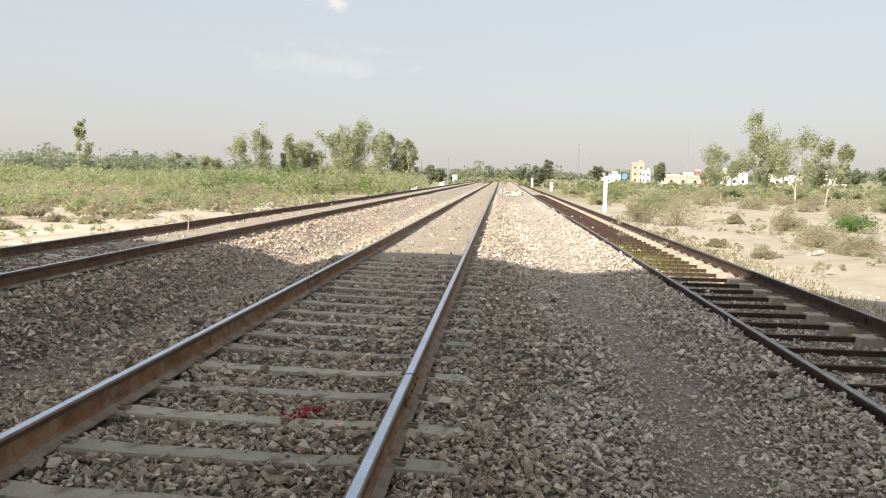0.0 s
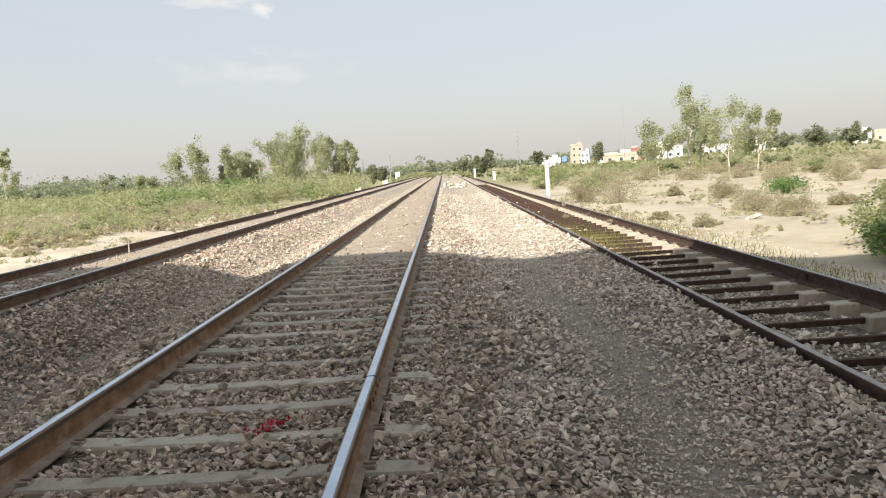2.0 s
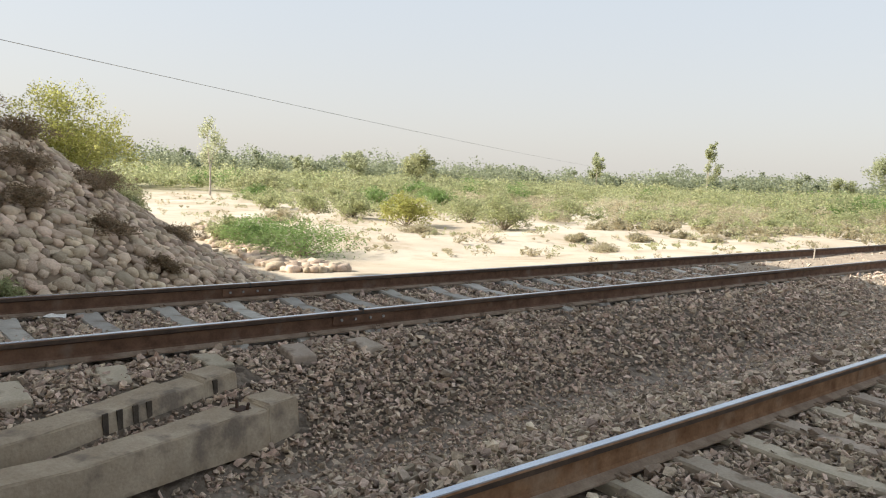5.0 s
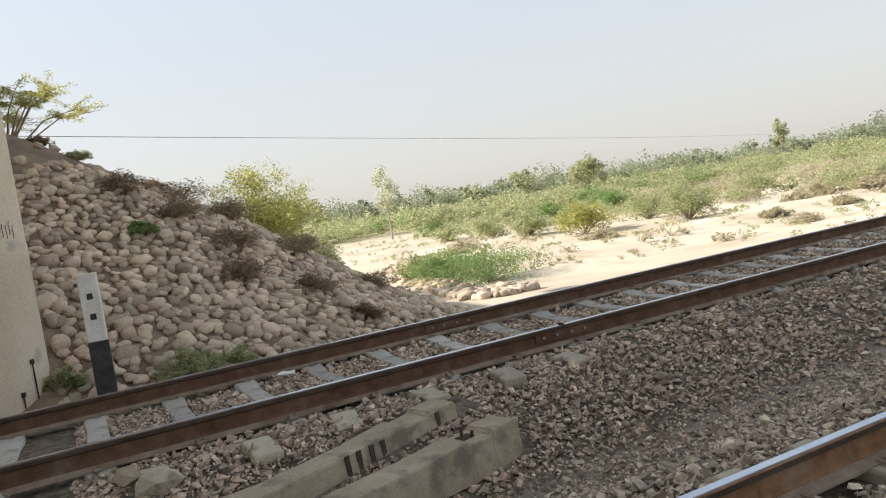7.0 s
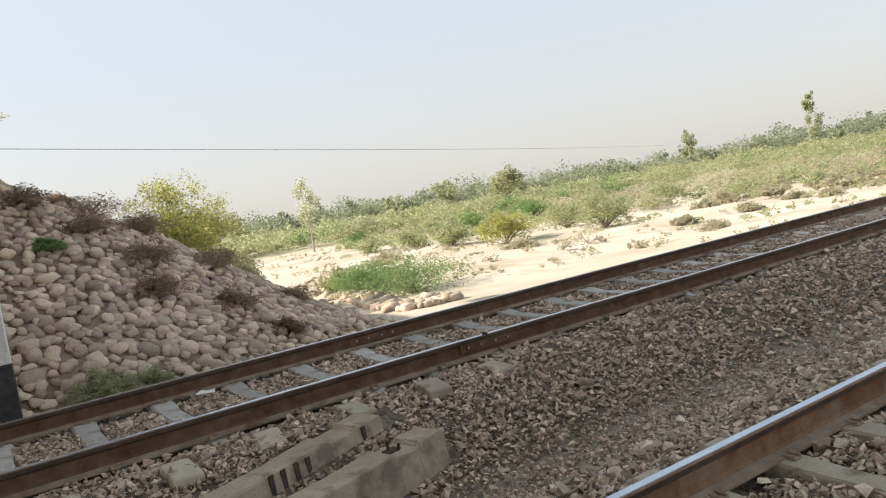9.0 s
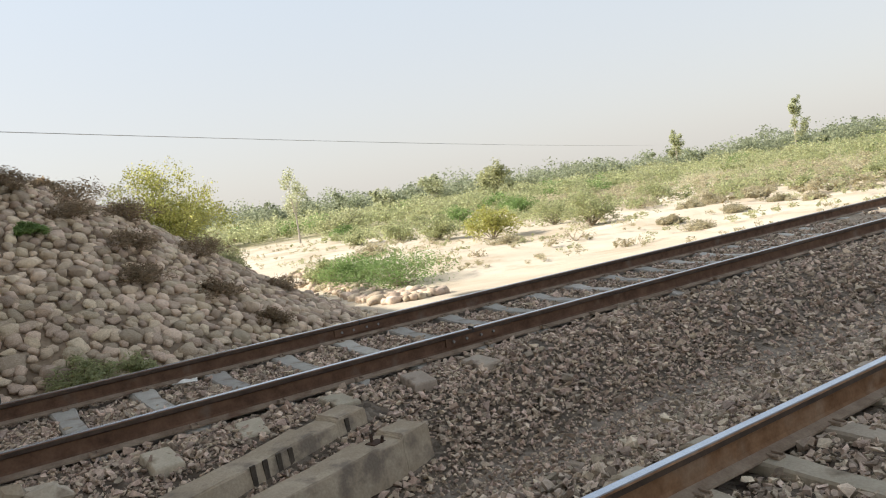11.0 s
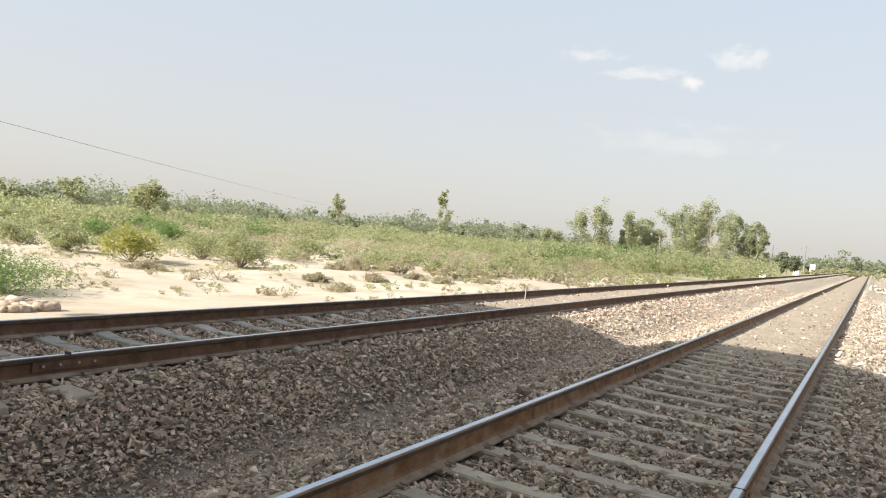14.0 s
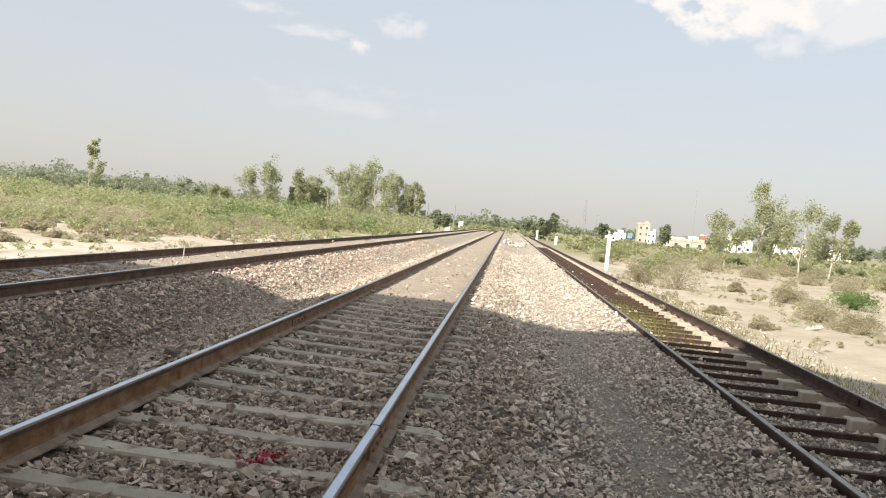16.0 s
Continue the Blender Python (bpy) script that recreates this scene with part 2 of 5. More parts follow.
M_GROUND = ground_material()
M_STONE_L = material("brown_ballast_stone", (0.32, 0.250, 0.196), (0.63, 0.512, 0.413), scale=18, rough=0.9, bump=0.8, bump_scale=130, vary=0.45, island=True, depth=0.004, hue=0.04)
M_STONE = material("ballast_stone", (0.33, 0.266, 0.208), (0.62, 0.522, 0.425), scale=18, rough=0.9, bump=0.8, bump_scale=130, vary=0.45, island=True, depth=0.004, hue=0.04)
M_STONE_R = material("dusty_ballast_stone", (0.435, 0.366, 0.30), (0.69, 0.60, 0.51), scale=14, rough=0.92, bump=0.8, bump_scale=130, vary=0.42, island=True, depth=0.004, hue=0.035)
M_BOULDER = material("pitching_stone", (0.395, 0.305, 0.222), (0.61, 0.505, 0.395), scale=5, rough=0.9, bump=0.7, bump_scale=26, vary=0.36, depth=0.01)
M_BOULDER_J = material("pitching_stone_joined", (0.395, 0.305, 0.222), (0.61, 0.505, 0.395), scale=5, rough=0.9, bump=0.7, bump_scale=26, vary=0.36, island=True, depth=0.01)
M_BANK = material("bank_soil", (0.17, 0.125, 0.088), (0.30, 0.235, 0.17), scale=1.5, rough=0.95, bump=0.8, bump_scale=20, depth=0.03)
M_STEEL = material("polished_rail_head", (0.42, 0.465, 0.54), (0.58, 0.63, 0.70), scale=3, rough=0.21, metal=1.0, bump=0.05, bump_scale=200, depth=0.001)
M_FOOT = material("dusty_rail_foot", (0.20, 0.145, 0.105), (0.36, 0.29, 0.225), scale=6, rough=0.95, bump=0.6, bump_scale=80, depth=0.004, spots=(4.0, (0.16, 0.10, 0.07), 0.58))
M_SHOULDER = material("worn_rail_shoulder", (0.12, 0.108, 0.105), (0.26, 0.245, 0.24), scale=4, rough=0.38, metal=0.9, bump=0.08, bump_scale=150, depth=0.001)
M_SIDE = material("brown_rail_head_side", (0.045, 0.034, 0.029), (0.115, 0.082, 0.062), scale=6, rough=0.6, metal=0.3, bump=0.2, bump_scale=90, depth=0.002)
M_DULL = material("dull_rail_head", (0.20, 0.17, 0.15), (0.34, 0.31, 0.29), scale=5, rough=0.42, metal=0.9, bump=0.1, bump_scale=120, depth=0.001)
M_RUST = material("rusty_rail_web", (0.15, 0.074, 0.036), (0.31, 0.185, 0.105), scale=7, rough=0.85, metal=0.1, bump=0.4, bump_scale=60, depth=0.003, spots=(3.0, (0.31, 0.215, 0.145), 0.58))
M_RUST_L = material("brown_rail_web", (0.085, 0.047, 0.030), (0.19, 0.112, 0.074), scale=7, rough=0.8, metal=0.1, bump=0.4, bump_scale=60, depth=0.003, spots=(3.0, (0.19, 0.145, 0.115), 0.60))
M_RUST_D = material("dark_rust", (0.040, 0.026, 0.021), (0.10, 0.062, 0.045), scale=9, rough=0.85, metal=0.1, bump=0.4, bump_scale=60, depth=0.003)
M_CONC = material("sleeper_concrete", (0.37, 0.318, 0.25), (0.49, 0.43, 0.35), scale=4, rough=0.9, bump=0.4, bump_scale=70, vary=0.16, depth=0.004, spots=(5.0, (0.23, 0.185, 0.14), 0.56))
M_CONC_OLD = material("weathered_concrete", (0.31, 0.252, 0.182), (0.445, 0.378, 0.29), scale=3, rough=0.92, bump=0.6, bump_scale=55, depth=0.006, spots=(4.5, (0.22, 0.185, 0.15), 0.55))
M_CONC_BLUE = material("grey_sleeper_concrete", (0.33, 0.315, 0.285), (0.47, 0.455, 0.42), scale=4, rough=0.85, bump=0.4, bump_scale=70, vary=0.2, depth=0.004, spots=(5.0, (0.24, 0.205, 0.165), 0.56))
M_PIER = material("pier_concrete", (0.61, 0.51, 0.385), (0.74, 0.65, 0.525), scale=1.2, rough=0.85, bump=0.25, bump_scale=40, depth=0.004, spots=(2.4, (0.42, 0.38, 0.32), 0.60))
M_DECK = material("bridge_concrete", (0.34, 0.31, 0.27), (0.46, 0.43, 0.38), scale=0.8, rough=0.9, bump=0.3, bump_scale=20)
M_WHITE = material("white_paint", (0.66, 0.64, 0.60), (0.80, 0.79, 0.76), scale=6, rough=0.7, bump=0.15, bump_scale=50, spots=(4, (0.5, 0.46, 0.40), 0.66))
M_BLACK = material("black_paint", (0.03, 0.03, 0.032), (0.075, 0.072, 0.07), scale=8, rough=0.75, bump=0.2, bump_scale=50)
# dark colour put in for the shade inside the sleeper's slots
M_SLOT = material("slot_shade", (0.05, 0.042, 0.035), (0.11, 0.09, 0.072), scale=14, rough=0.95, bump=0.4, bump_scale=70)
M_RED = material("red_petals", (0.40, 0.02, 0.04), (0.62, 0.05, 0.09), scale=20, rough=0.6, bump=0, vary=0.3, island=True)
M_BARK = material("pale_bark", (0.33, 0.29, 0.235), (0.56, 0.51, 0.44), scale=4, rough=0.85, bump=0.4, bump_scale=25)
M_TWIG = material("grey_twigs", (0.28, 0.225, 0.165), (0.42, 0.355, 0.28), scale=5, rough=0.9, bump=0.2, bump_scale=40)
M_LEAF = leaf_material("scrub_leaves", (0.345, 0.37, 0.20), (0.48, 0.495, 0.285))
M_LEAF_G = leaf_material("fresh_green_leaves", (0.17, 0.265, 0.095), (0.29, 0.385, 0.155))
M_LEAF_Y = leaf_material("yellow_green_leaves", (0.36, 0.365, 0.11), (0.52, 0.505, 0.19))
# gum leaves lightened and greyed: distance haze is put into their colour
M_LEAF_E = leaf_material("hazed_gum_leaves", (0.40, 0.42, 0.27), (0.55, 0.565, 0.39))
M_LEAF_D = leaf_material("dry_grey_leaves", (0.42, 0.38, 0.255), (0.58, 0.525, 0.38))
# far leaves greyed, with the haze of the air mixed into the base colour
M_LEAF_F = leaf_material("hazed_far_leaves", (0.29, 0.32, 0.215), (0.37, 0.395, 0.28), scale=0.05)
M_LEAF_B = leaf_material("brown_dead_leaves", (0.25, 0.19, 0.125), (0.37, 0.29, 0.205))
# scrub leaves paled and desaturated, haze painted in
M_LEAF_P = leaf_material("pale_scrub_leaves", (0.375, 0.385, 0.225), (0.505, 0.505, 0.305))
M_GRASS = leaf_material("dry_grass", (0.24, 0.23, 0.07), (0.36, 0.33, 0.13))
M_HOUSE = material("whitewash", (0.66, 0.64, 0.60), (0.80, 0.78, 0.74), scale=0.5, rough=0.85, bump=0.1, bump_scale=10)
M_HOUSE_T = material("tan_render", (0.40, 0.34, 0.28), (0.50, 0.44, 0.37), scale=0.5, rough=0.85, bump=0.1, bump_scale=10)
M_HOUSE_R = material("red_brick_wall", (0.24, 0.13, 0.10), (0.32, 0.19, 0.15), scale=0.8, rough=0.9, bump=0.2, bump_scale=12)
M_HOUSE_B = material("blue_paint", (0.14, 0.26, 0.42), (0.20, 0.33, 0.48), scale=0.8, rough=0.7, bump=0.1, bump_scale=12)
M_GLASS = material("dark_window", (0.05, 0.06, 0.07), (0.09, 0.10, 0.11), scale=1, rough=0.2, bump=0)
M_GREY_METAL = material("grey_metal", (0.28, 0.29, 0.30), (0.40, 0.41, 0.42), scale=4, rough=0.5, metal=0.6, bump=0.1)

# ---- mesh helpers ----
rng = np.random.default_rng(7)


def tri_mesh(name, verts, faces, mats, index=None, smooth=False):
    """A mesh from arrays: verts (n,3) and faces (m,3) or (m,4)."""
    me = bpy.data.meshes.new(name)
    faces = np.asarray(faces, np.int32)
    k = faces.shape[1]
    me.vertices.add(len(verts))
    me.vertices.foreach_set("co", np.asarray(verts, np.float32).ravel())
    me.loops.add(faces.size)
    me.loops.foreach_set("vertex_index", faces.ravel())
    me.polygons.add(len(faces))
    me.polygons.foreach_set("loop_start", np.arange(0, faces.size, k, dtype=np.int32))
    if index is not None:
        me.polygons.foreach_set("material_index", np.asarray(index, np.int32))
    me.polygons.foreach_set("use_smooth", np.full(len(faces), smooth))
    for m in mats:
        me.materials.append(m)
    me.update(calc_edges=True)
    me.validate()
    return me


def part(name, bm, mat, parent=None, label="", smooth=False):
    """Links a bmesh (or a finished mesh) as one object under a thing or a part."""
    if isinstance(bm, bpy.types.Mesh):
        me = bm
    else:
        me = bpy.data.meshes.new(name)
        bm.to_mesh(me)
        bm.free()
        for m in mat if isinstance(mat, (list, tuple)) else [mat]:
            me.materials.append(m)
        if smooth:
            me.polygons.foreach_set("use_smooth", [True] * len(me.polygons))
    ob = new(name, me)
    if parent is not None:
        ob.parent = parent
    if label:
        tagged(ob, label=label)
    return ob


def thing(name, label, category, at=(0, 0, 0), turn=0.0, group="", kind=""):
    ob = new(name)
    ob.empty_display_size = 0.1
    ob.matrix_basis = pose(*at, 0, 0, turn)
    return tagged(ob, label, category, group, kind)


def box(bm, x0, x1, y0, y1, z0, z1, bevel=0.0, taper=0.0):
    """A box; taper narrows its top by that many metres on each side."""
    vs = [bm.verts.new((x, y, z)) for z, d in ((z0, 0), (z1, taper)) for x, y in ((x0 + d, y0 + d), (x1 - d, y0 + d), (x1 - d, y1 - d), (x0 + d, y1 - d))]
    fs = [bm.faces.new([vs[i] for i in q]) for q in ((3, 2, 1, 0), (4, 5, 6, 7), (0, 1, 5, 4), (1, 2, 6, 5), (2, 3, 7, 6), (3, 0, 4, 7))]
    if bevel:
        es = list({e for f in fs for e in f.edges})
        bmesh.ops.bevel(bm, geom=es, offset=bevel, segments=2, affect="EDGES", profile=0.5)
    return bm


def cyl(bm, base, top, r0, r1, seg=8, caps=True):
    a, b = Vector(base), Vector(top)
    q = (b - a).to_track_quat("Z", "Y")
    rings = [[bm.verts.new(c + q @ Vector((r * math.cos(2 * math.pi * i / seg), r * math.sin(2 * math.pi * i / seg), 0))) for i in range(seg)] for c, r in ((a, r0), (b, r1))]
    for i in range(seg):
        bm.faces.new((rings[0][i], rings[0][(i + 1) % seg], rings[1][(i + 1) % seg], rings[1][i]))
    if caps:
        bm.faces.new(rings[1])
        bm.faces.new(rings[0][::-1])
    return bm


def tube(points, radii, seg=6):
    """Vertices and quads of a tapered tube along a line of points."""
    v, f = [], []
    for i, (p, r) in enumerate(zip(points, radii)):
        d = (points[min(i + 1, len(points) - 1)] - points[max(i - 1, 0)])
        d = d / (np.linalg.norm(d) + 1e-9)
        s = np.cross(d, (0.31, 0.95, 0.05))
        s = s / (np.linalg.norm(s) + 1e-9)
        u = np.cross(d, s)
        a = 2 * np.pi * np.arange(seg) / seg
        v.append(p + r * (np.cos(a)[:, None] * s + np.sin(a)[:, None] * u))
        if i:
            b0, b1 = (i - 1) * seg, i * seg
            f += [(b0 + k, b0 + (k + 1) % seg, b1 + (k + 1) % seg, b1 + k) for k in range(seg)]
    return np.concatenate(v), np.array(f)


def tubes_mesh(name, lines, mat, seg=5):
    vs, fs, n = [], [], 0
    for pts, radii in lines:
        v, f = tube(np.asarray(pts, float), radii, seg)
        vs.append(v)
        fs.append(f + n)
        n += len(v)
    return tri_mesh(name, np.concatenate(vs), np.concatenate(fs), [mat], smooth=True)


def leaves(centres, spread, count, size, rg, flat=0.0, long=1.8):
    """Rhombic leaves, two triangles each, scattered round the centres."""
    centres = np.asarray(centres, float)
    spread = np.broadcast_to(np.asarray(spread, float), (len(centres),))
    k = np.repeat(np.arange(len(centres)), count)
    d = rg.normal(size=(len(k), 3))
    d /= np.linalg.norm(d, axis=1)[:, None]
    c = centres[k] + d * (spread[k] * rg.random(len(k)) ** 0.45)[:, None] * (1, 1, 1 - flat)
    a = rg.normal(size=(len(k), 3))
    a[:, 2] *= 0.6
    a /= np.linalg.norm(a, axis=1)[:, None]
    b = np.cross(a, rg.normal(size=(len(k), 3)))
    b /= np.linalg.norm(b, axis=1)[:, None]
    s = (size * rg.uniform(0.6, 1.4, len(k)))[:, None]
    v = np.stack([c - a * s * long / 2, c + b * s / 2, c + a * s * long / 2, c - b * s / 2], 1).reshape(-1, 3)
    n = 4 * np.arange(len(k))[:, None]
    return v, np.concatenate([n + (0, 1, 2), n + (0, 2, 3)])


def leaf_mesh(name, sets, mat):
    vs, fs, n = [], [], 0
    for v, f in sets:
        vs.append(v)
        fs.append(f + n)
        n += len(v)
    return tri_mesh(name, np.concatenate(vs), np.concatenate(fs), [mat])


# ---- the ground's shape ----
GAUGE = 1.746
LEFT_X, LEFT_Z, LEFT_SLOPE = -4.971, 0.135, 0.0006
RIGHT_X, RIGHT_Z, RIGHT_SLOPE = 3.256, -0.285, 0.0046
BANK = dict(x=-15.1, y=-1.7, w=1.38, a=-0.087, top=4.10, slope=0.62)


def bumps(x, y, s, seed):
    """Cheap smooth noise of unit size, from a few crossing waves."""
    r = np.random.default_rng(seed)
    z = 0
    for k in range(7):
        a, f, p = r.uniform(0, 6.28), s * r.uniform(0.5, 2.2), r.uniform(0, 6.28)
        z = z + np.sin((x * np.cos(a) + y * np.sin(a)) * f + p) / 3.0
    return z


def bank_height(x, y):
    dx, dy = x - BANK["x"], y - BANK["y"]
    u = -math.cos(BANK["a"]) * dx + math.sin(BANK["a"]) * dy
    v = math.sin(BANK["a"]) * dx + math.cos(BANK["a"]) * dy
    d = np.hypot(np.maximum(-u, 0), np.maximum(np.abs(v) - BANK["w"], 0))
    return BANK["top"] - BANK["slope"] * d + 0.07 * bumps(x, y, 1.6, 3)


def ground_height(x, y):
    x, y = np.asarray(x, float), np.asarray(y, float)
    near = np.clip(1 - np.abs(x + 1) / 60, 0, 1)
    xs = x - np.where(x < -3, LEFT_SLOPE * np.clip(y, -20, 300), np.where(x > 2.2, RIGHT_SLOPE * np.clip(y, -20, 300), 0))
    knots = [(-40, -0.95), (-14, -0.92), (-10.2, -0.85), (-8.6, -0.42), (-7.75, -0.12), (-7.4, -0.082), (-4.45, -0.082), (-4.1, -0.19), (-3.35, -0.46),
             (-2.95, -0.44), (-2.5, -0.26), (-2.2, -0.198), (0.45, -0.212), (0.75, -0.28), (1.2, -0.40), (1.9, -0.47), (2.4, -0.45), (2.85, -0.385),
             (3.2, -0.365), (3.4, -0.53), (4.5, -0.62), (4.8, -0.62), (5.25, -0.56), (5.7, -0.62), (6.5, -0.75), (7.6, -0.84), (14, -0.85), (60, -0.7)]
    z = np.interp(xs, [k[0] for k in knots], [k[1] for k in knots])
    off = np.clip((np.abs(x + 1) - 7) / 6, 0, 1)
    z = z + (0.015 + 0.10 * off) * bumps(x, y, 0.5, 1) + 0.012 * bumps(x, y, 3.0, 2) * (1 - off)
    z = z + np.clip(x - 60, 0, 400) * 0.010
    # dust and chips bury the sleepers farther along the line
    fill = np.clip((y - 11.5) / 3.0, 0, 1)
    z = z + fill * (0.082 * np.exp(-((x + 0.873) / 0.95) ** 6) + 0.060 * np.exp(-((x + 5.84) / 0.95) ** 6))
    # trodden hollow in front of the loose sleepers
    z = z - 0.10 * np.exp(-((x + 3.45 - 0.27 * (3.3 - y)) / 0.34) ** 2 - ((y - 2.4) / 1.3) ** 2)
    return z


def spaced(lo, hi, fine_lo, fine_hi, step, grow):
    c = list(np.arange(fine_lo, fine_hi + 1e-6, step))
    s = step
    while c[-1] < hi:
        s *= grow
        c.append(c[-1] + s)
    s = step
    while c[0] > lo:
        s *= grow
        c.insert(0, c[0] - s)
    return np.array(c)


gx = spaced(-3000, 3000, -11, 9, 0.14, 1.10)
gy = spaced(-400, 4200, -3, 26, 0.20, 1.08)
GX, GY = np.meshgrid(gx, gy)
gi = np.arange(GX.size).reshape(GX.shape)
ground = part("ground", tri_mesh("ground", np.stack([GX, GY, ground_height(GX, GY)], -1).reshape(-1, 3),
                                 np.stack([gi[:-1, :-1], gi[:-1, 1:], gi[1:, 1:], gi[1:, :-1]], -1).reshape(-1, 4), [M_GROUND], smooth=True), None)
tagged(ground, "pale sandy flat ground with stone chips along the railway", "ground", kind="structure")

# ---- railway tracks ----
RAIL_H = 0.175
RAIL_PROFILE = [(-0.075, -0.175), (0.075, -0.175), (0.075, -0.163), (0.022, -0.146), (0.009, -0.132), (0.009, -0.048), (0.035, -0.036),
                (0.035, -0.010), (0.029, -0.003), (0.022, 0.0), (-0.022, 0.0), (-0.029, -0.003), (-0.035, -0.010), (-0.035, -0.036), (-0.009, -0.048), (-0.009, -0.132), (-0.022, -0.146), (-0.075, -0.163)]


def rail_mesh(name, x, z, slope, y0, y1, head, web):
    ys = np.concatenate([np.arange(y0, 40, 2.0), np.arange(40, y1 + 1, 20.0)])
    bm = bmesh.new()
    rows = [[bm.verts.new((x + slope * y + px, y, z + pz)) for px, pz in RAIL_PROFILE] for y in ys]
    k = len(RAIL_PROFILE)
    for a, b in zip(rows, rows[1:]):
        for i in range(k):
            f = bm.faces.new((a[i], b[i], b[(i + 1) % k], a[(i + 1) % k]))
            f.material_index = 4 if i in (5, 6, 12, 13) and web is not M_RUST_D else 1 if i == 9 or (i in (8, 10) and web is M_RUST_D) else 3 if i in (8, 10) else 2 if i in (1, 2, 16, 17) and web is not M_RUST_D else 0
    bm.faces.new(rows[0])
    bm.faces.new(rows[-1][::-1])
    bmesh.ops.recalc_face_normals(bm, faces=bm.faces)
    me = bpy.data.meshes.new(name)
    bm.to_mesh(me)
    bm.free()
    me.materials.append(web)
    me.materials.append(head)
    me.materials.append(M_FOOT)
    me.materials.append(M_SHOULDER)
    me.materials.append(M_SIDE)
    return me


def sleeper_mesh(name, half, w, mat, dip=0.03):
    """A concrete sleeper: raised rail seats, a lower waist and sloping sides; its top at the rail seats is z = 0."""
    secs = [(-half, -0.05, 0.80), (-half + 0.07, -0.005, 0.96), (-min(0.99, half - 0.08), 0.0, 1.0), (-0.72, 0.0, 1.0), (-0.50, -dip, 0.86), (0.50, -dip, 0.86), (0.72, 0.0, 1.0), (min(0.99, half - 0.08), 0.0, 1.0), (half - 0.07, -0.005, 0.96), (half, -0.05, 0.80)]
    bm = bmesh.new()
    rows = [[bm.verts.new((x, s * w * k / 2, z)) for s, k, z in ((-1, 1.25 * n, -0.20), (-1, 0.92 * n, zt - 0.014), (-1, 0.80 * n, zt), (1, 0.80 * n, zt), (1, 0.92 * n, zt - 0.014), (1, 1.25 * n, -0.20))] for x, zt, n in secs]
    for a, b in zip(rows, rows[1:]):
        for i in range(6):
            bm.faces.new((a[i], a[(i + 1) % 6], b[(i + 1) % 6], b[i]))
    bm.faces.new(rows[0][::-1])
    bm.faces.new(rows[-1])
    bmesh.ops.recalc_face_normals(bm, faces=bm.faces)
    me = bpy.data.meshes.new(name)
    bm.to_mesh(me)
    bm.free()
    me.materials.append(mat)
    return me


def fishplate(track, x, y, z, slope, mat):
    """A bolted pair of joint bars with the gap between two rails."""
    bm = bmesh.new()
    for s in (-1, 1):
        box(bm, x + slope * y + s * 0.011 - (0.0 if s > 0 else 0.016), x + slope * y + s * 0.011 + (0.016 if s > 0 else 0.0), y - 0.30, y + 0.30, z - 0.128, z - 0.050)
    bar = part("fishplate", bm, mat, track, "rusty bolted joint bar")
    for dy in (-0.22, -0.08, 0.08, 0.22):
        b = bmesh.new()
        cyl(b, (x + slope * y - 0.040, y + dy, z - 0.088), (x + slope * y + 0.040, y + dy, z - 0.088), 0.013, 0.013, 6)
        part("bolt", b, M_GREY_METAL if mat is M_RUST_L else mat, bar)
    g = bmesh.new()
    box(g, x + slope * y - 0.0362, x + slope * y + 0.0362, y - 0.006, y + 0.006, z - 0.05, z + 0.0012)
    part("rail_gap", g, M_BLACK, track)


def clip_mesh(s):
    bm = bmesh.new()
    box(bm, s * 0.095 - 0.03, s * 0.095 + 0.03, -0.03, 0.03, -0.006, 0.014, bevel=0.005)
    cyl(bm, (s * 0.055, -0.022, 0.016), (s * 0.12, -0.022, 0.018), 0.008, 0.008, 6)
    cyl(bm, (s * 0.055, 0.022, 0.016), (s * 0.12, 0.022, 0.018), 0.008, 0.008, 6)
    me = bpy.data.meshes.new("rail_clip")
    bm.to_mesh(me)
    bm.free()
    me.materials.append(M_FOOT)
    return me


CLIPS = [clip_mesh(-1), clip_mesh(1)]
main_track = thing("railway_track", "straight railway track with shiny worn rails on concrete sleepers", "railway track", group="railway tracks")
left_track = thing("railway_track", "railway track with brown rusty rails on concrete sleepers in ballast", "railway track", group="railway tracks")
right_track = thing("railway_track", "old rusty siding on twin concrete blocks with steel tie bars", "railway track", group="railway tracks")
RAILS = [(main_track, 0.0, 0.0, 0.0, M_STEEL, M_RUST), (main_track, -GAUGE, 0.036, 0.0, M_STEEL, M_RUST),
         (left_track, LEFT_X, LEFT_Z - 0.014, LEFT_SLOPE, M_STEEL, M_RUST_L), (left_track, LEFT_X - GAUGE, LEFT_Z, LEFT_SLOPE, M_STEEL, M_RUST_L),
         (right_track, RIGHT_X, RIGHT_Z, RIGHT_SLOPE, M_DULL, M_RUST_D), (right_track, RIGHT_X + GAUGE, RIGHT_Z, RIGHT_SLOPE, M_DULL, M_RUST_D)]
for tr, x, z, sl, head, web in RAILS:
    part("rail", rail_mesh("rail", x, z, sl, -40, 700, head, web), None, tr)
fishplate(main_track, 0.0, 5.62, 0.0, 0, M_RUST)
fishplate(main_track, -GAUGE, 9.9, 0.036, 0, M_RUST)
fishplate(left_track, LEFT_X, 4.58, LEFT_Z, LEFT_SLOPE, M_RUST_L)
fishplate(left_track, LEFT_X - GAUGE, 4.31, LEFT_Z, LEFT_SLOPE, M_RUST_L)
fishplate(right_track, RIGHT_X + GAUGE, 10.4, RIGHT_Z, RIGHT_SLOPE, M_RUST_D)
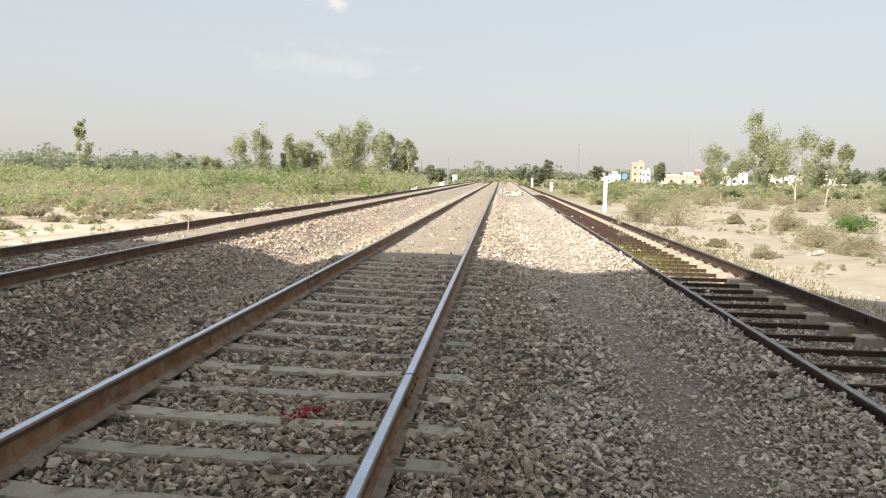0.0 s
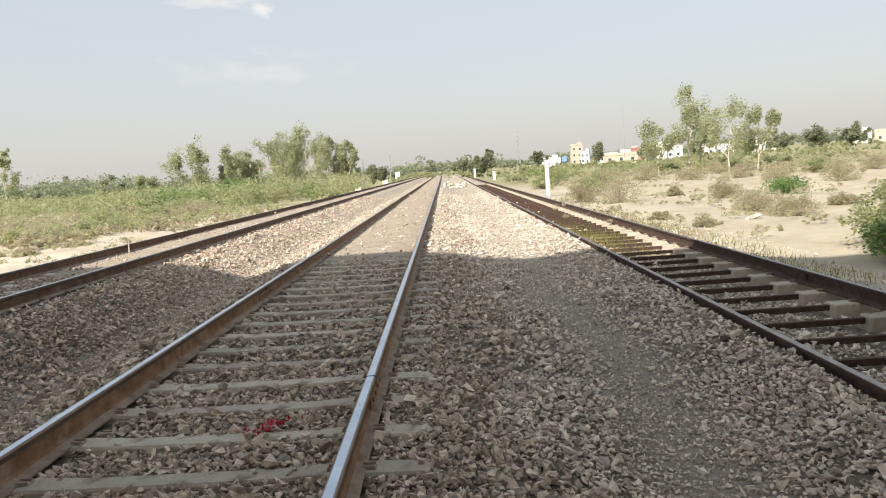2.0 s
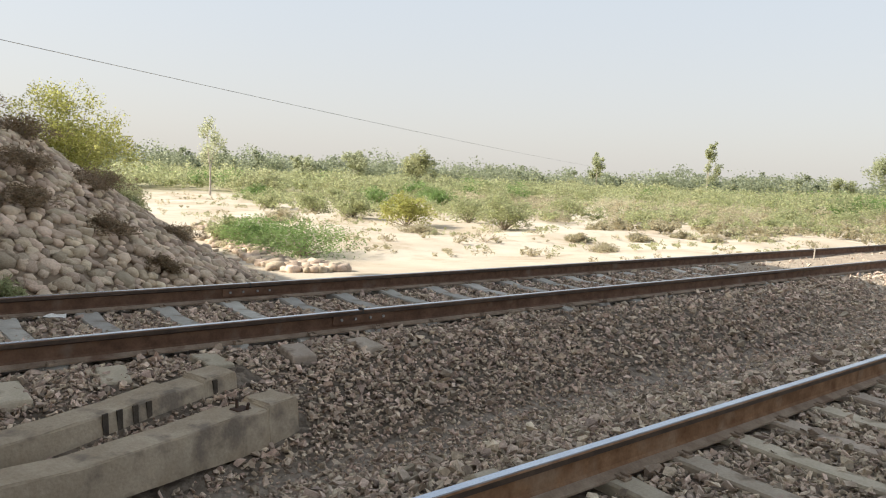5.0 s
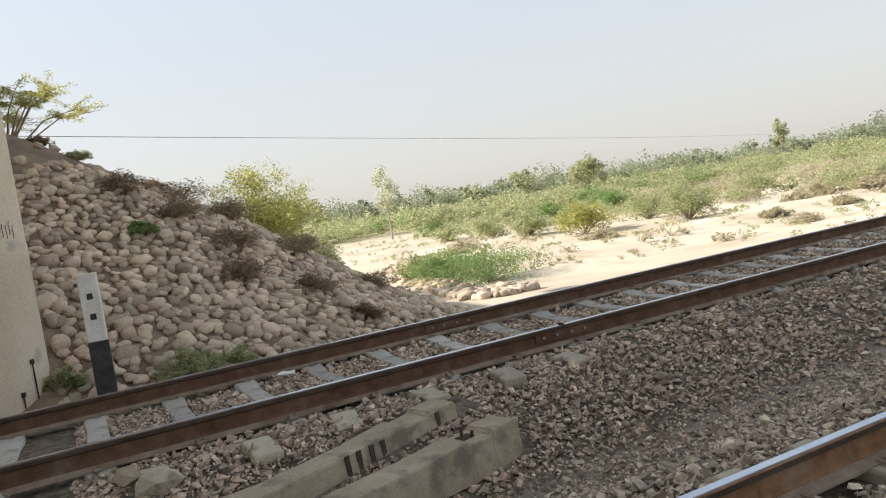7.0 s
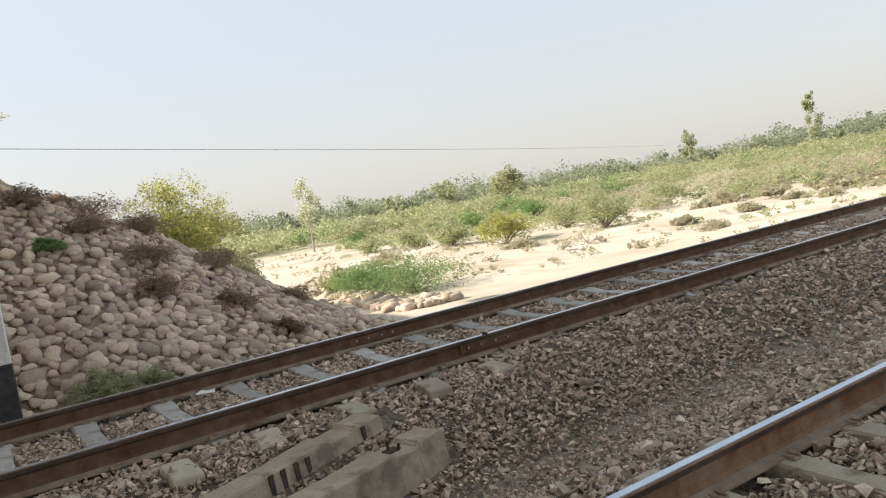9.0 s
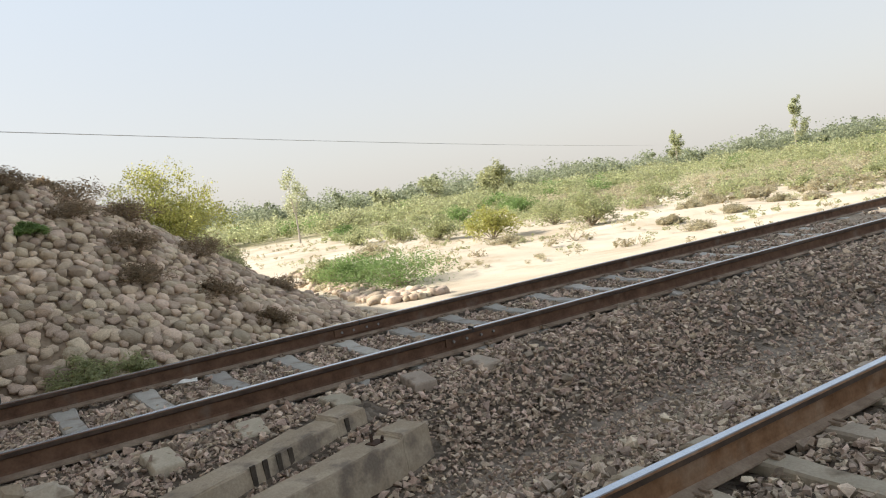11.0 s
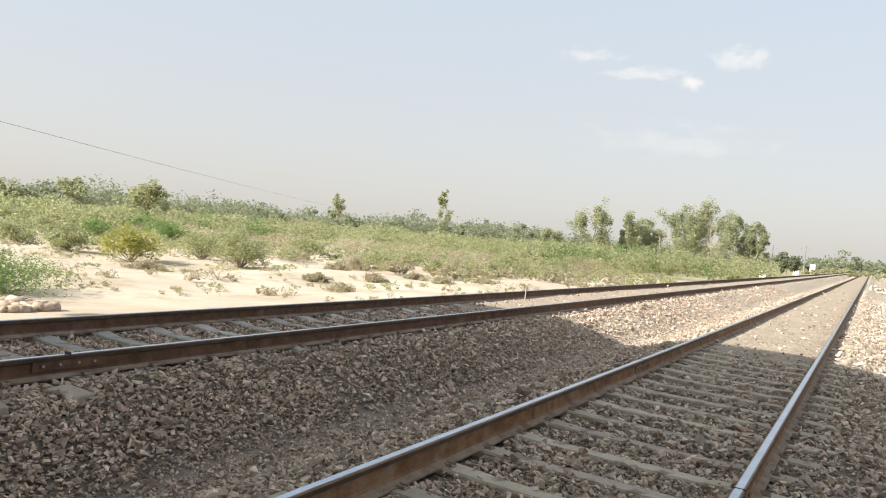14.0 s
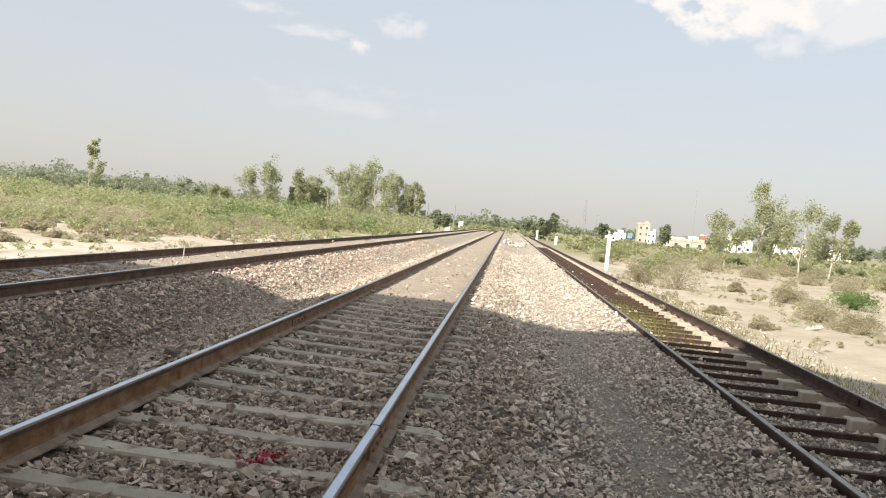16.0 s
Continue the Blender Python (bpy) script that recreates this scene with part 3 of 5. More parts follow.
fishplate(right_track, RIGHT_X, 13.2, RIGHT_Z, RIGHT_SLOPE, M_RUST_D)

# ---- road bridge overhead: pier, deck, abutment ----
SKEW = -0.035                             # how far the deck leans from square to the tracks
DECK_FAR, DECK_NEAR = 0.18, -16.4          # its two edges where it crosses the main track


def skewed(name, x0, x1, y0, y1, z0, z1, parent, mat, label="", bevel=0.0):
    bm = bmesh.new()
    box(bm, x0, x1, y0, y1, z0, z1, bevel)
    for v in bm.verts:
        v.co.y += SKEW * v.co.x
    return part(name, bm, mat, parent, label)


bridge = thing("road_bridge", "grey concrete road bridge passing over the railway tracks", "bridge", kind="structure")
skewed("deck", -20.5, 44, DECK_NEAR, DECK_FAR, 10.25, 10.65, bridge, M_DECK)
for gyy in (-15.6, -13.2, -10.8, -8.4, -5.9, -3.4, -1.1):
    skewed("girder", -20.5, 44, gyy, gyy + 0.55, 9.35, 10.25, bridge, M_DECK)
for edge in (DECK_NEAR, DECK_FAR - 0.3):
    skewed("parapet", -20.5, 44, edge, edge + 0.3, 10.65, 11.65, bridge, M_DECK)


def pier(x, y, r, label):
    ob = thing("bridge_pier", label, "bridge pier", (x, y, 0), group="bridge piers", kind="structure")
    seg = 40
    zs = np.array([-1.3, -0.2, 0.6, 1.45, 1.47, 1.62, 1.64, 3.0, 5.5, 8.75])
    dr = np.array([0.03, 0.0, 0.0, 0.0, 0.006, 0.006, 0.0, 0.0, 0.0, 0.0])
    a = 2 * np.pi * np.arange(seg) / seg
    v = np.concatenate([np.stack([(r + d) * np.cos(a), (r + d) * np.sin(a), 0 * a + z], 1) for z, d in zip(zs, dr)])
    f = [(i * seg + k, i * seg + (k + 1) % seg, (i + 1) * seg + (k + 1) % seg, (i + 1) * seg + k) for i in range(len(zs) - 1) for k in range(seg)]
    part("column", tri_mesh("column", v, f, [M_PIER], smooth=True), None, ob)
    bm = bmesh.new()
    box(bm, -0.8, 0.8, -13.0, 0.55, 8.7, 9.35, bevel=0.08)
    part("pier_cap", bm, M_DECK, ob)
    return ob


PIER_X, PIER_Y, PIER_R = -9.05, -0.40, 0.72
pier_thing = pier(PIER_X, PIER_Y, PIER_R, "round cream concrete bridge pier with a painted band")
bm = bmesh.new()
for ang0, z0, h in ((0.95, -0.1, 0.42), (0.70, -0.12, 0.12)):
    px, py = (PIER_R + 0.012) * math.cos(ang0), (PIER_R + 0.012) * math.sin(ang0)
    cyl(bm, (px, py, z0), (px, py, z0 + h), 0.008, 0.008, 6)
    cyl(bm, (px, py, z0 + h), (px, py, z0 + h + 0.05), 0.022, 0.022, 8)
part("iron_pin", bm, M_RUST_D, pier_thing, "two rusty iron pins")
scr = random.Random(9)
for k in range(5):
    a0, z0 = 0.80 + 0.07 * k, 1.72 + scr.uniform(-0.03, 0.03)
    line = [np.array(((PIER_R + 0.003) * math.cos(a0 + 0.03 * math.sin(q * 3)), (PIER_R + 0.003) * math.sin(a0 + 0.03 * math.sin(q * 3)), z0 + 0.05 * q)) for q in range(4)]
    part("painted_stroke", tubes_mesh("painted_stroke", [(line, [0.0032] * 4)], M_BLACK, 4), None, pier_thing, "thin dark brush stroke")
pier(7.6, 1.9 - 3.4, PIER_R, "round cream concrete bridge pier beside the siding")
for x0, x1, top in ((-60, -18.8, 7.9), (44, 80, 9.3)):
    ab = skewed("abutment", x0, x1, DECK_NEAR - 0.2, DECK_FAR - 3.2, -1.2, top, None, M_DECK)
    tagged(ab, "plain concrete retaining wall of the bridge approach", "wall", kind="structure")

# ---- stone-pitched embankment ----
ex, ey = np.arange(-30, -7.6, 0.3), np.arange(-16, 14, 0.3)
EX, EY = np.meshgrid(ex, ey)
ei = np.arange(EX.size).reshape(EX.shape)
EZ = np.maximum(bank_height(EX, EY), ground_height(EX, EY) - 0.25)
bank = part("embankment", tri_mesh("embankment", np.stack([EX, EY, EZ], -1).reshape(-1, 3),
                                   np.stack([ei[:-1, :-1], ei[:-1, 1:], ei[1:, 1:], ei[1:, :-1]], -1).reshape(-1, 4), [M_BANK], smooth=True), None)
tagged(bank, "earth embankment faced with rounded beige pitching stones", "embankment", kind="structure")


def surface(x, y):
    return float(max(bank_height(np.float64(x), np.float64(y)), ground_height(x, y))) if x < -7.8 else float(ground_height(x, y))


# ---- loose concrete sleepers lying beside the track ----
def loose_sleeper(label, at, turn, tilt, slots):
    ob = thing("loose_concrete_sleeper", label, "sleeper", at, turn, group="loose sleepers")
    bm = bmesh.new()
    L = 2.5
    secs = [(-0.10, -0.012, 0.245), (-0.112, 0.0, 0.25), (-0.33, 0.0, 0.25), (-0.36, -0.028, 0.25), (-0.53, -0.034, 0.25), (-0.57, -0.012, 0.25), (-0.95, -0.04, 0.235), (-1.55, -0.05, 0.23), (-1.95, -0.02, 0.245), (-2.2, -0.005, 0.25), (-L, 0.0, 0.25)]
    rows = []
    for y, zt, w in secs:
        t0 = 0.27 + zt
        rows.append([bm.verts.new((s * wx, y, z)) for s, wx, z in ((-1, w * 0.62, 0.0), (-1, w * 0.50, t0 - 0.012), (-1, w * 0.46, t0), (1, w * 0.46, t0), (1, w * 0.50, t0 - 0.012), (1, w * 0.62, 0.0))])
    for a, b in zip(rows, rows[1:]):
        for i in range(6):
            bm.faces.new((a[i], a[(i + 1) % 6], b[(i + 1) % 6], b[i]))
    bm.faces.new(rows[0][::-1])
    bm.faces.new(rows[-1])
    bmesh.ops.recalc_face_normals(bm, faces=bm.faces)
    bmesh.ops.subdivide_edges(bm, edges=bm.edges[:], cuts=3, use_grid_fill=True)
    chip = random.Random(round(at[0] * 100))
    for vtx in bm.verts:
        vtx.co += Vector((chip.gauss(0, 0.0014), chip.gauss(0, 0.0014), chip.gauss(0, 0.0014)))
    bmesh.ops.rotate(bm, verts=bm.verts, cent=(0, 0, 0), matrix=Matrix.Rotation(radians(tilt), 3, "X"))
    body = part("body", bm, M_CONC_OLD, ob)
    # no recess is cut: each slot is a thin strip in painted shade
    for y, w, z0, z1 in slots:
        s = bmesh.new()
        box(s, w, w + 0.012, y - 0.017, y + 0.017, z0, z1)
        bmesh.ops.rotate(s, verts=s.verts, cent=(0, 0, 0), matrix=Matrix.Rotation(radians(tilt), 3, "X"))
        part("slot", s, M_SLOT, body, "dark strip painted as the shade inside a slot")
    return ob, body


sl_a, body_a = loose_sleeper("weathered concrete sleeper lying loose on the ballast", (-3.88, 3.36, -0.42), 15.0, 0.0, [])
bm = bmesh.new()
box(bm, -0.06, 0.035, -0.51, -0.40, 0.222, 0.246, bevel=0.010)
cyl(bm, (-0.03, -0.47, 0.235), (-0.035, -0.465, 0.30), 0.012, 0.010, 6)
cyl(bm, (0.03, -0.44, 0.235), (0.045, -0.44, 0.285), 0.012, 0.010, 6)
part("rail_seat", bm, M_RUST_D, body_a, "dark rusted rail seat and iron insert")
sl_b, body_b = loose_sleeper("weathered concrete sleeper with four dark slots, on ballast", (-4.33, 3.14, -0.315), 15.0, 2.6,
                             [(-0.28, 0.125, 0.13, 0.25), (-0.76, 0.122, 0.10, 0.235), (-0.85, 0.121, 0.10, 0.235), (-0.95, 0.120, 0.10, 0.235), (-1.04, 0.120, 0.10, 0.235)])

# ---- marker posts ----
def bevelled_box(name, dims, mat, parent, label="", bevel=0.01):
    bm = bmesh.new()
    box(bm, *dims, bevel=bevel)
    return part(name, bm, mat, parent, label)


km = thing("marker_post", "flat concrete marker post, white above and black below", "marker post", (-8.25, 0.87, -0.40), 84)
bevelled_box("lower_shaft", (-0.10, 0.10, -0.05, 0.05, -0.3, 0.86), M_BLACK, km, "black-painted lower half")
bevelled_box("upper_shaft", (-0.098, 0.098, -0.048, 0.048, 0.86, 1.60), M_WHITE, km, "white-painted upper half")
for zz in (1.10, 1.32):
    bevelled_box("painted_mark", (-0.03, 0.03, -0.0525, -0.047, zz, zz + 0.065), M_BLACK, km, "small black mark", 0.002)

wp = thing("signal_post", "white-painted square post with a short crossbar on top", "post", (7.25, 48.5, -0.75), 5)
bevelled_box("shaft", (-0.11, 0.11, -0.10, 0.10, -0.3, 2.1), M_WHITE, wp)
bevelled_box("crossbar", (-0.28, 0.20, -0.08, 0.08, 2.0, 2.14), M_WHITE, wp)
bevelled_box("cap", (-0.09, 0.09, -0.08, 0.08, 2.14, 2.24), M_WHITE, wp)


def small_post(x, y, h, w, label):
    z = surface(x, y)
    ob = thing("marker_post", label, "marker post", (x, y, z), group="white marker posts")
    bevelled_box("shaft", (-w, w, -w * 0.7, w * 0.7, -0.2, h), M_WHITE, ob)
    bevelled_box("foot", (-w * 1.5, w * 1.5, -w * 1.2, w * 1.2, -0.2, 0.12), M_CONC_OLD, ob)
    return ob


small_post(6.9, 150, 1.9, 0.20, "short white marker post beside the siding")
small_post(8.6, 118, 1.5, 0.20, "short white marker post in the scrub")
small_post(-29.0, 48.6, 0.75, 0.10, "short white boundary marker in the sand")
small_post(-11.6, 104, 1.3, 0.40, "stout white marker beside the far track")
small_post(-13.0, 170, 1.9, 0.55, "stout white marker beside the far track")
small_post(-20.0, 330, 3.0, 1.0, "stout white marker far down the line")
# ---- sleepers of the three tracks ----
SL_MAIN = sleeper_mesh("sleeper", 1.28, 0.185, M_CONC, 0.010)
SL_LEFT = sleeper_mesh("sleeper", 0.97, 0.22, M_CONC_BLUE)


def block_mesh(half, wide, deep):
    bm = bmesh.new()
    box(bm, -half, half, -wide, wide, -deep, 0.0, bevel=0.015, taper=0.02)
    me = bpy.data.meshes.new("sleeper_block")
    bm.to_mesh(me)
    bm.free()
    me.materials.append(M_CONC)
    return me


def bar_mesh():
    bm = bmesh.new()
    box(bm, -0.72, 0.72, -0.006, 0.006, -0.03, 0.03)
    box(bm, -0.72, 0.72, 0.006, 0.045, 0.022, 0.03)
    me = bpy.data.meshes.new("tie_bar")
    bm.to_mesh(me)
    bm.free()
    me.materials.append(M_RUST_D)
    return me


BLOCK, BAR = block_mesh(0.28, 0.135, 0.24), bar_mesh()
jit = random.Random(4)


def piece(name, me, parent, m):
    ob = new(name, me)
    ob.parent = parent
    ob.matrix_basis = m
    return ob


for k in range(-8, 110):
    y = 4.545 + 0.552 * k
    piece("sleeper", SL_MAIN, main_track, pose(-GAUGE / 2 + jit.uniform(-0.04, 0.04), y, -0.17 + 0.018, 0, -math.degrees(0.036 / GAUGE) * -1, jit.uniform(-1, 1)))
    if -4 < k < 24:
        for x, z in ((0, 0), (-GAUGE, 0.036)):
            for c in CLIPS:
                piece("rail_clip", c, main_track, pose(x, y, z - RAIL_H))
for k in range(-10, 90):
    y = 2.07 + 0.655 * k
    piece("sleeper", SL_LEFT, left_track, pose(LEFT_X - GAUGE / 2 + LEFT_SLOPE * y + jit.uniform(-0.05, 0.05), y, LEFT_Z - 0.17, 0, 0, jit.uniform(-2, 2)))
    if -4 < k < 18:
        for x in (LEFT_X, LEFT_X - GAUGE):
            for c in CLIPS:
                piece("rail_clip", c, left_track, pose(x + LEFT_SLOPE * y, y, LEFT_Z - RAIL_H))
END_BLOCK = block_mesh(0.17, 0.115, 0.16)
for k in range(-2, 4):
    y = 2.37 + 0.655 * k + jit.uniform(-0.06, 0.06)
    piece("sleeper_end", END_BLOCK, left_track, pose(-4.50 - 0.02 * k + jit.uniform(-0.05, 0.05), y, -0.038 - jit.uniform(0, 0.025), jit.uniform(-3, 3), jit.uniform(2, 9), jit.uniform(-8, 8)))
for k in range(-14, 100):
    y = 8.94 + 0.70 * k
    for x in (RIGHT_X, RIGHT_X + GAUGE):
        piece("sleeper_block", BLOCK, right_track, pose(x + RIGHT_SLOPE * y - (0.08 if x > 4 else 0.12), y, RIGHT_Z - RAIL_H - 0.004, 0, 0, jit.uniform(-2, 2)))
        if 0 <= k < 30:
            for c in CLIPS:
                piece("rail_clip", c, right_track, pose(x + RIGHT_SLOPE * y, y, RIGHT_Z - RAIL_H))
    piece("tie_bar", BAR, right_track, pose(RIGHT_X + GAUGE / 2 + RIGHT_SLOPE * y, y, RIGHT_Z - RAIL_H - 0.055, 0, 0, jit.uniform(-1, 1)))

# ---- loose stones: ballast ----
PHI = (1 + 5 ** 0.5) / 2
ICO_V = np.array([(-1, PHI, 0), (1, PHI, 0), (-1, -PHI, 0), (1, -PHI, 0), (0, -1, PHI), (0, 1, PHI), (0, -1, -PHI), (0, 1, -PHI), (PHI, 0, -1), (PHI, 0, 1), (-PHI, 0, -1), (-PHI, 0, 1)]) / (PHI ** 2 + 1) ** 0.5
ICO_F = np.array([(0, 11, 5), (0, 5, 1), (0, 1, 7), (0, 7, 10), (0, 10, 11), (1, 5, 9), (5, 11, 4), (11, 10, 2), (10, 7, 6), (7, 1, 8), (3, 9, 4), (3, 4, 2), (3, 2, 6), (3, 6, 8), (3, 8, 9), (4, 9, 5), (2, 4, 11), (6, 2, 10), (8, 6, 7), (9, 8, 1)])


def crushed(seed):
    """A piece of crushed rock: the hull of a few random points, longer than wide and wider than thick."""
    rg = np.random.default_rng(seed)
    bm = bmesh.new()
    for q in rg.normal(size=(8, 3)):
        q = np.sign(q) * np.abs(q / np.linalg.norm(q)) ** 0.7
        bm.verts.new(q * rg.uniform(0.82, 1.1) * (1.05, 0.76, 0.56))
    bmesh.ops.convex_hull(bm, input=bm.verts[:], use_existing_faces=False)
    for v in [v for v in bm.verts if not v.link_faces]:
        bm.verts.remove(v)
    bm.verts.index_update()
    v, f = np.array([v.co[:] for v in bm.verts]), np.array([[w.index for w in t.verts] for t in bm.faces])
    bm.free()
    return v, f


CRUSHED = [crushed(900 + k) for k in range(28)]


def laid(n, rg, tip=0.45):
    """Turns for stones lying loosely on their flat side."""
    a, b, c = rg.uniform(0, 6.283, n), rg.normal(0, tip, n), rg.normal(0, tip, n)
    ca, sa, cb, sb, cc, sc = np.cos(a), np.sin(a), np.cos(b), np.sin(b), np.cos(c), np.sin(c)
    return np.stack([ca * cb, ca * sb * sc - sa * cc, ca * sb * cc + sa * sc, sa * cb, sa * sb * sc + ca * cc, sa * sb * cc - ca * sc, -sb, cb * sc, cb * cc], 1).reshape(-1, 3, 3)


def stones(name, places, radius, rg, mat):
    vs, fs, n = [], [], 0
    kind = rg.integers(len(CRUSHED), size=len(places))
    for k, (bv, bf) in enumerate(CRUSHED):
        at, r = places[kind == k], radius[kind == k]
        m = len(at)
        if not m:
            continue
        v = bv[None] * rg.uniform(0.8, 1.25, (m, 1, 3)) * r[:, None, None]
        v = np.einsum("nij,nkj->nki", laid(m, rg), v) + at[:, None, :]
        vs.append(v.reshape(-1, 3))
        fs.append((bf[None] + (np.arange(m) * len(bv))[:, None, None]).reshape(-1, 3) + n)
        n += m * len(bv)
    return tri_mesh(name, np.concatenate(vs), np.concatenate(fs), [mat])


def keep_clear(x, y):
    """False where a rail, a sleeper's top or a loose sleeper takes the place of the stones."""
    ok = np.ones(len(x), bool)
    for _, rx, rz, sl, _, _ in RAILS:
        ok &= np.abs(x - rx - sl * y) > 0.088
    for cx, half, y0, step, w, p in ((-GAUGE / 2, 1.27, 4.545, 0.552, 0.052, 0.86), (LEFT_X - GAUGE / 2, 0.95, 2.07, 0.655, 0.095, 0.96)):
        ph = np.abs((y - y0 + step / 2) % step - step / 2)
        ok &= ~((np.abs(x - cx) < half) & ((x > -2.0) | (x < -4.3)) & (ph < w) & (rng.random(len(x)) < np.where((x > -4.85) & (x < -3), 0.55, p)))
    ph = np.abs((y - 2.37 + 0.3275) % 0.655 - 0.3275)
    ok &= ~((np.abs(x + 4.50 + 0.02 * (y - 2.4)) < 0.15) & (ph < 0.10) & (rng.random(len(x)) < 0.9))
    ph = np.abs((y - 8.94 + 0.35) % 0.70 - 0.35)
    ok &= ~((x > RIGHT_X + 1.25) & (x < RIGHT_X + 2.15) & (ph < 0.17))
    ok &= ~((x > RIGHT_X + 0.1) & (x < RIGHT_X + 1.6) & (ph < 0.07))
    dx, dy = x + 3.88, y - 3.36
    c, s = math.cos(radians(15)), math.sin(radians(15))
    u, v = c * dx + s * dy, -s * dx + c * dy
    ok &= ~(((np.abs(u) < 0.16) | (np.abs(u + 0.49) < 0.16)) & (v < 0.02) & (v > -2.5))
    return ok


def ballast_patch(x0, x1, y0, y1, per_m2, r_mean):
    n = int((x1 - x0) * (y1 - y0) * per_m2)
    x, y = rng.uniform(x0, x1, n), rng.uniform(y0, y1, n)
    k = keep_clear(x, y) & ((x < 0.3) | (y > 3.1) | (rng.random(n) < 0.2))
    x, y = x[k], y[k]
    path = 0.85 * np.exp(-((x - 1.95 - 0.12 * np.sin(y)) / 0.38) ** 2) + 0.45 * np.exp(-((x + 3.15 - 0.1 * np.sin(y * 0.9)) / 0.33) ** 2)
    edge = np.clip((np.abs(x + 1.0) - 5.9 - 0.5 * bumps(x, y, 1.5, 9)) / 1.2, 0, 1)
    filled = np.clip((y - 11.5) / 2.0, 0, 1) * 0.93 * np.maximum(np.abs(x + 0.873) < 0.8, np.abs(x + 5.84) < 0.8)
    k = rng.random(len(x)) > np.maximum(np.maximum(0.18 * path, edge * 0.9), filled)
    x, y, path = x[k], y[k], path[k]
    k = ~((x > RIGHT_X + 0.12) & (x < RIGHT_X + 1.95) & (rng.random(len(x)) < 0.25))
    x, y, path = x[k], y[k], path[k]
    r = r_mean * np.exp(0.34 * rng.normal(size=len(x))) * (1 - 0.55 * np.clip(path, 0, 1)) * np.where(x > 2.3, 0.92, 1.0)
    z = ground_height(x, y) + r * rng.uniform(-0.1, 1.15, len(x))
    return np.stack([x, y, z], 1), r


for pl, r in (ballast_patch(-7.0, 4.9, 0.6, 6.6, 1600, 0.0192), ballast_patch(-8.3, 7.4, 6.6, 14.0, 640, 0.0235),
              ballast_patch(-8.4, 7.8, 14.0, 27.0, 180, 0.027), ballast_patch(-8.6, 8.0, 27.0, 50.0, 45, 0.033)):
    dusty = pl[:, 0] + 0.25 * bumps(pl[:, 0], pl[:, 1], 1.5, 6) > 0.95
    west = pl[:, 0] + 0.3 * bumps(pl[:, 0], pl[:, 1], 1.2, 5) < -3.0
    for k, mat_, lab_ in ((west, M_STONE_L, "loose brown crushed stone ballast round the far track"), (~west & ~dusty, M_STONE, "loose grey-brown crushed stone ballast round the main track"),
                          (dusty, M_STONE_R, "dusty pale loose stones between track and siding")):
        if k.any():
            tagged(part("ballast", stones("ballast", pl[k], r[k], rng, mat_), None), lab_, "ballast", kind="stuff")

# ---- plants ----
def bush(name, label, category, at, w, h, mat, seed, n=26, per=46, leaf=0.06, twigs=14, flat=0.25, group="", ragged=0.45, twig_mat=None, slim=1.8, clump=1.0):
    """A shrub of many stems, each with clumps of small leaves, rough in outline."""
    rg = np.random.default_rng(seed)
    z = surface(*at)
    ob = thing(name, label, category, (at[0], at[1], z - 0.03), rg.uniform(0, 360), group)
    lines, cents, spr = [], [], []
    for i in range(n):
        a, q = rg.uniform(0, 2 * np.pi), rg.random() ** 0.6
        tip = np.array([np.cos(a) * q * w / 2, np.sin(a) * q * w / 2, h * (1 - ragged * q ** 2) * rg.uniform(0.55, 1.0)])
        mid = tip * (0.45, 0.45, 0.6) + rg.normal(size=3) * 0.05 * w
        if i < twigs:
            lines.append(([np.zeros(3), mid, tip], [0.012 * (1 + w * 0.3), 0.008, 0.003]))
        cents += [tip * 0.9, mid * rg.uniform(0.9, 1.3)]
        spr += [0.19 * w * clump * rg.uniform(0.6, 1.3), 0.22 * w * clump * rg.uniform(0.6, 1.3)]
    cents = np.array(cents)
    cents[:, 2] = np.maximum(cents[:, 2], 0.12 * h)
    part("stalk", tubes_mesh("stalk", lines, twig_mat or M_TWIG, 4), None, ob)
    v, f = leaves(cents, spr, per, leaf, rg, flat, slim)
    v[:, 2] = np.maximum(v[:, 2], 0.0)
    part("foliage", leaf_mesh("foliage", [(v, f)], mat), None, ob)
    return ob


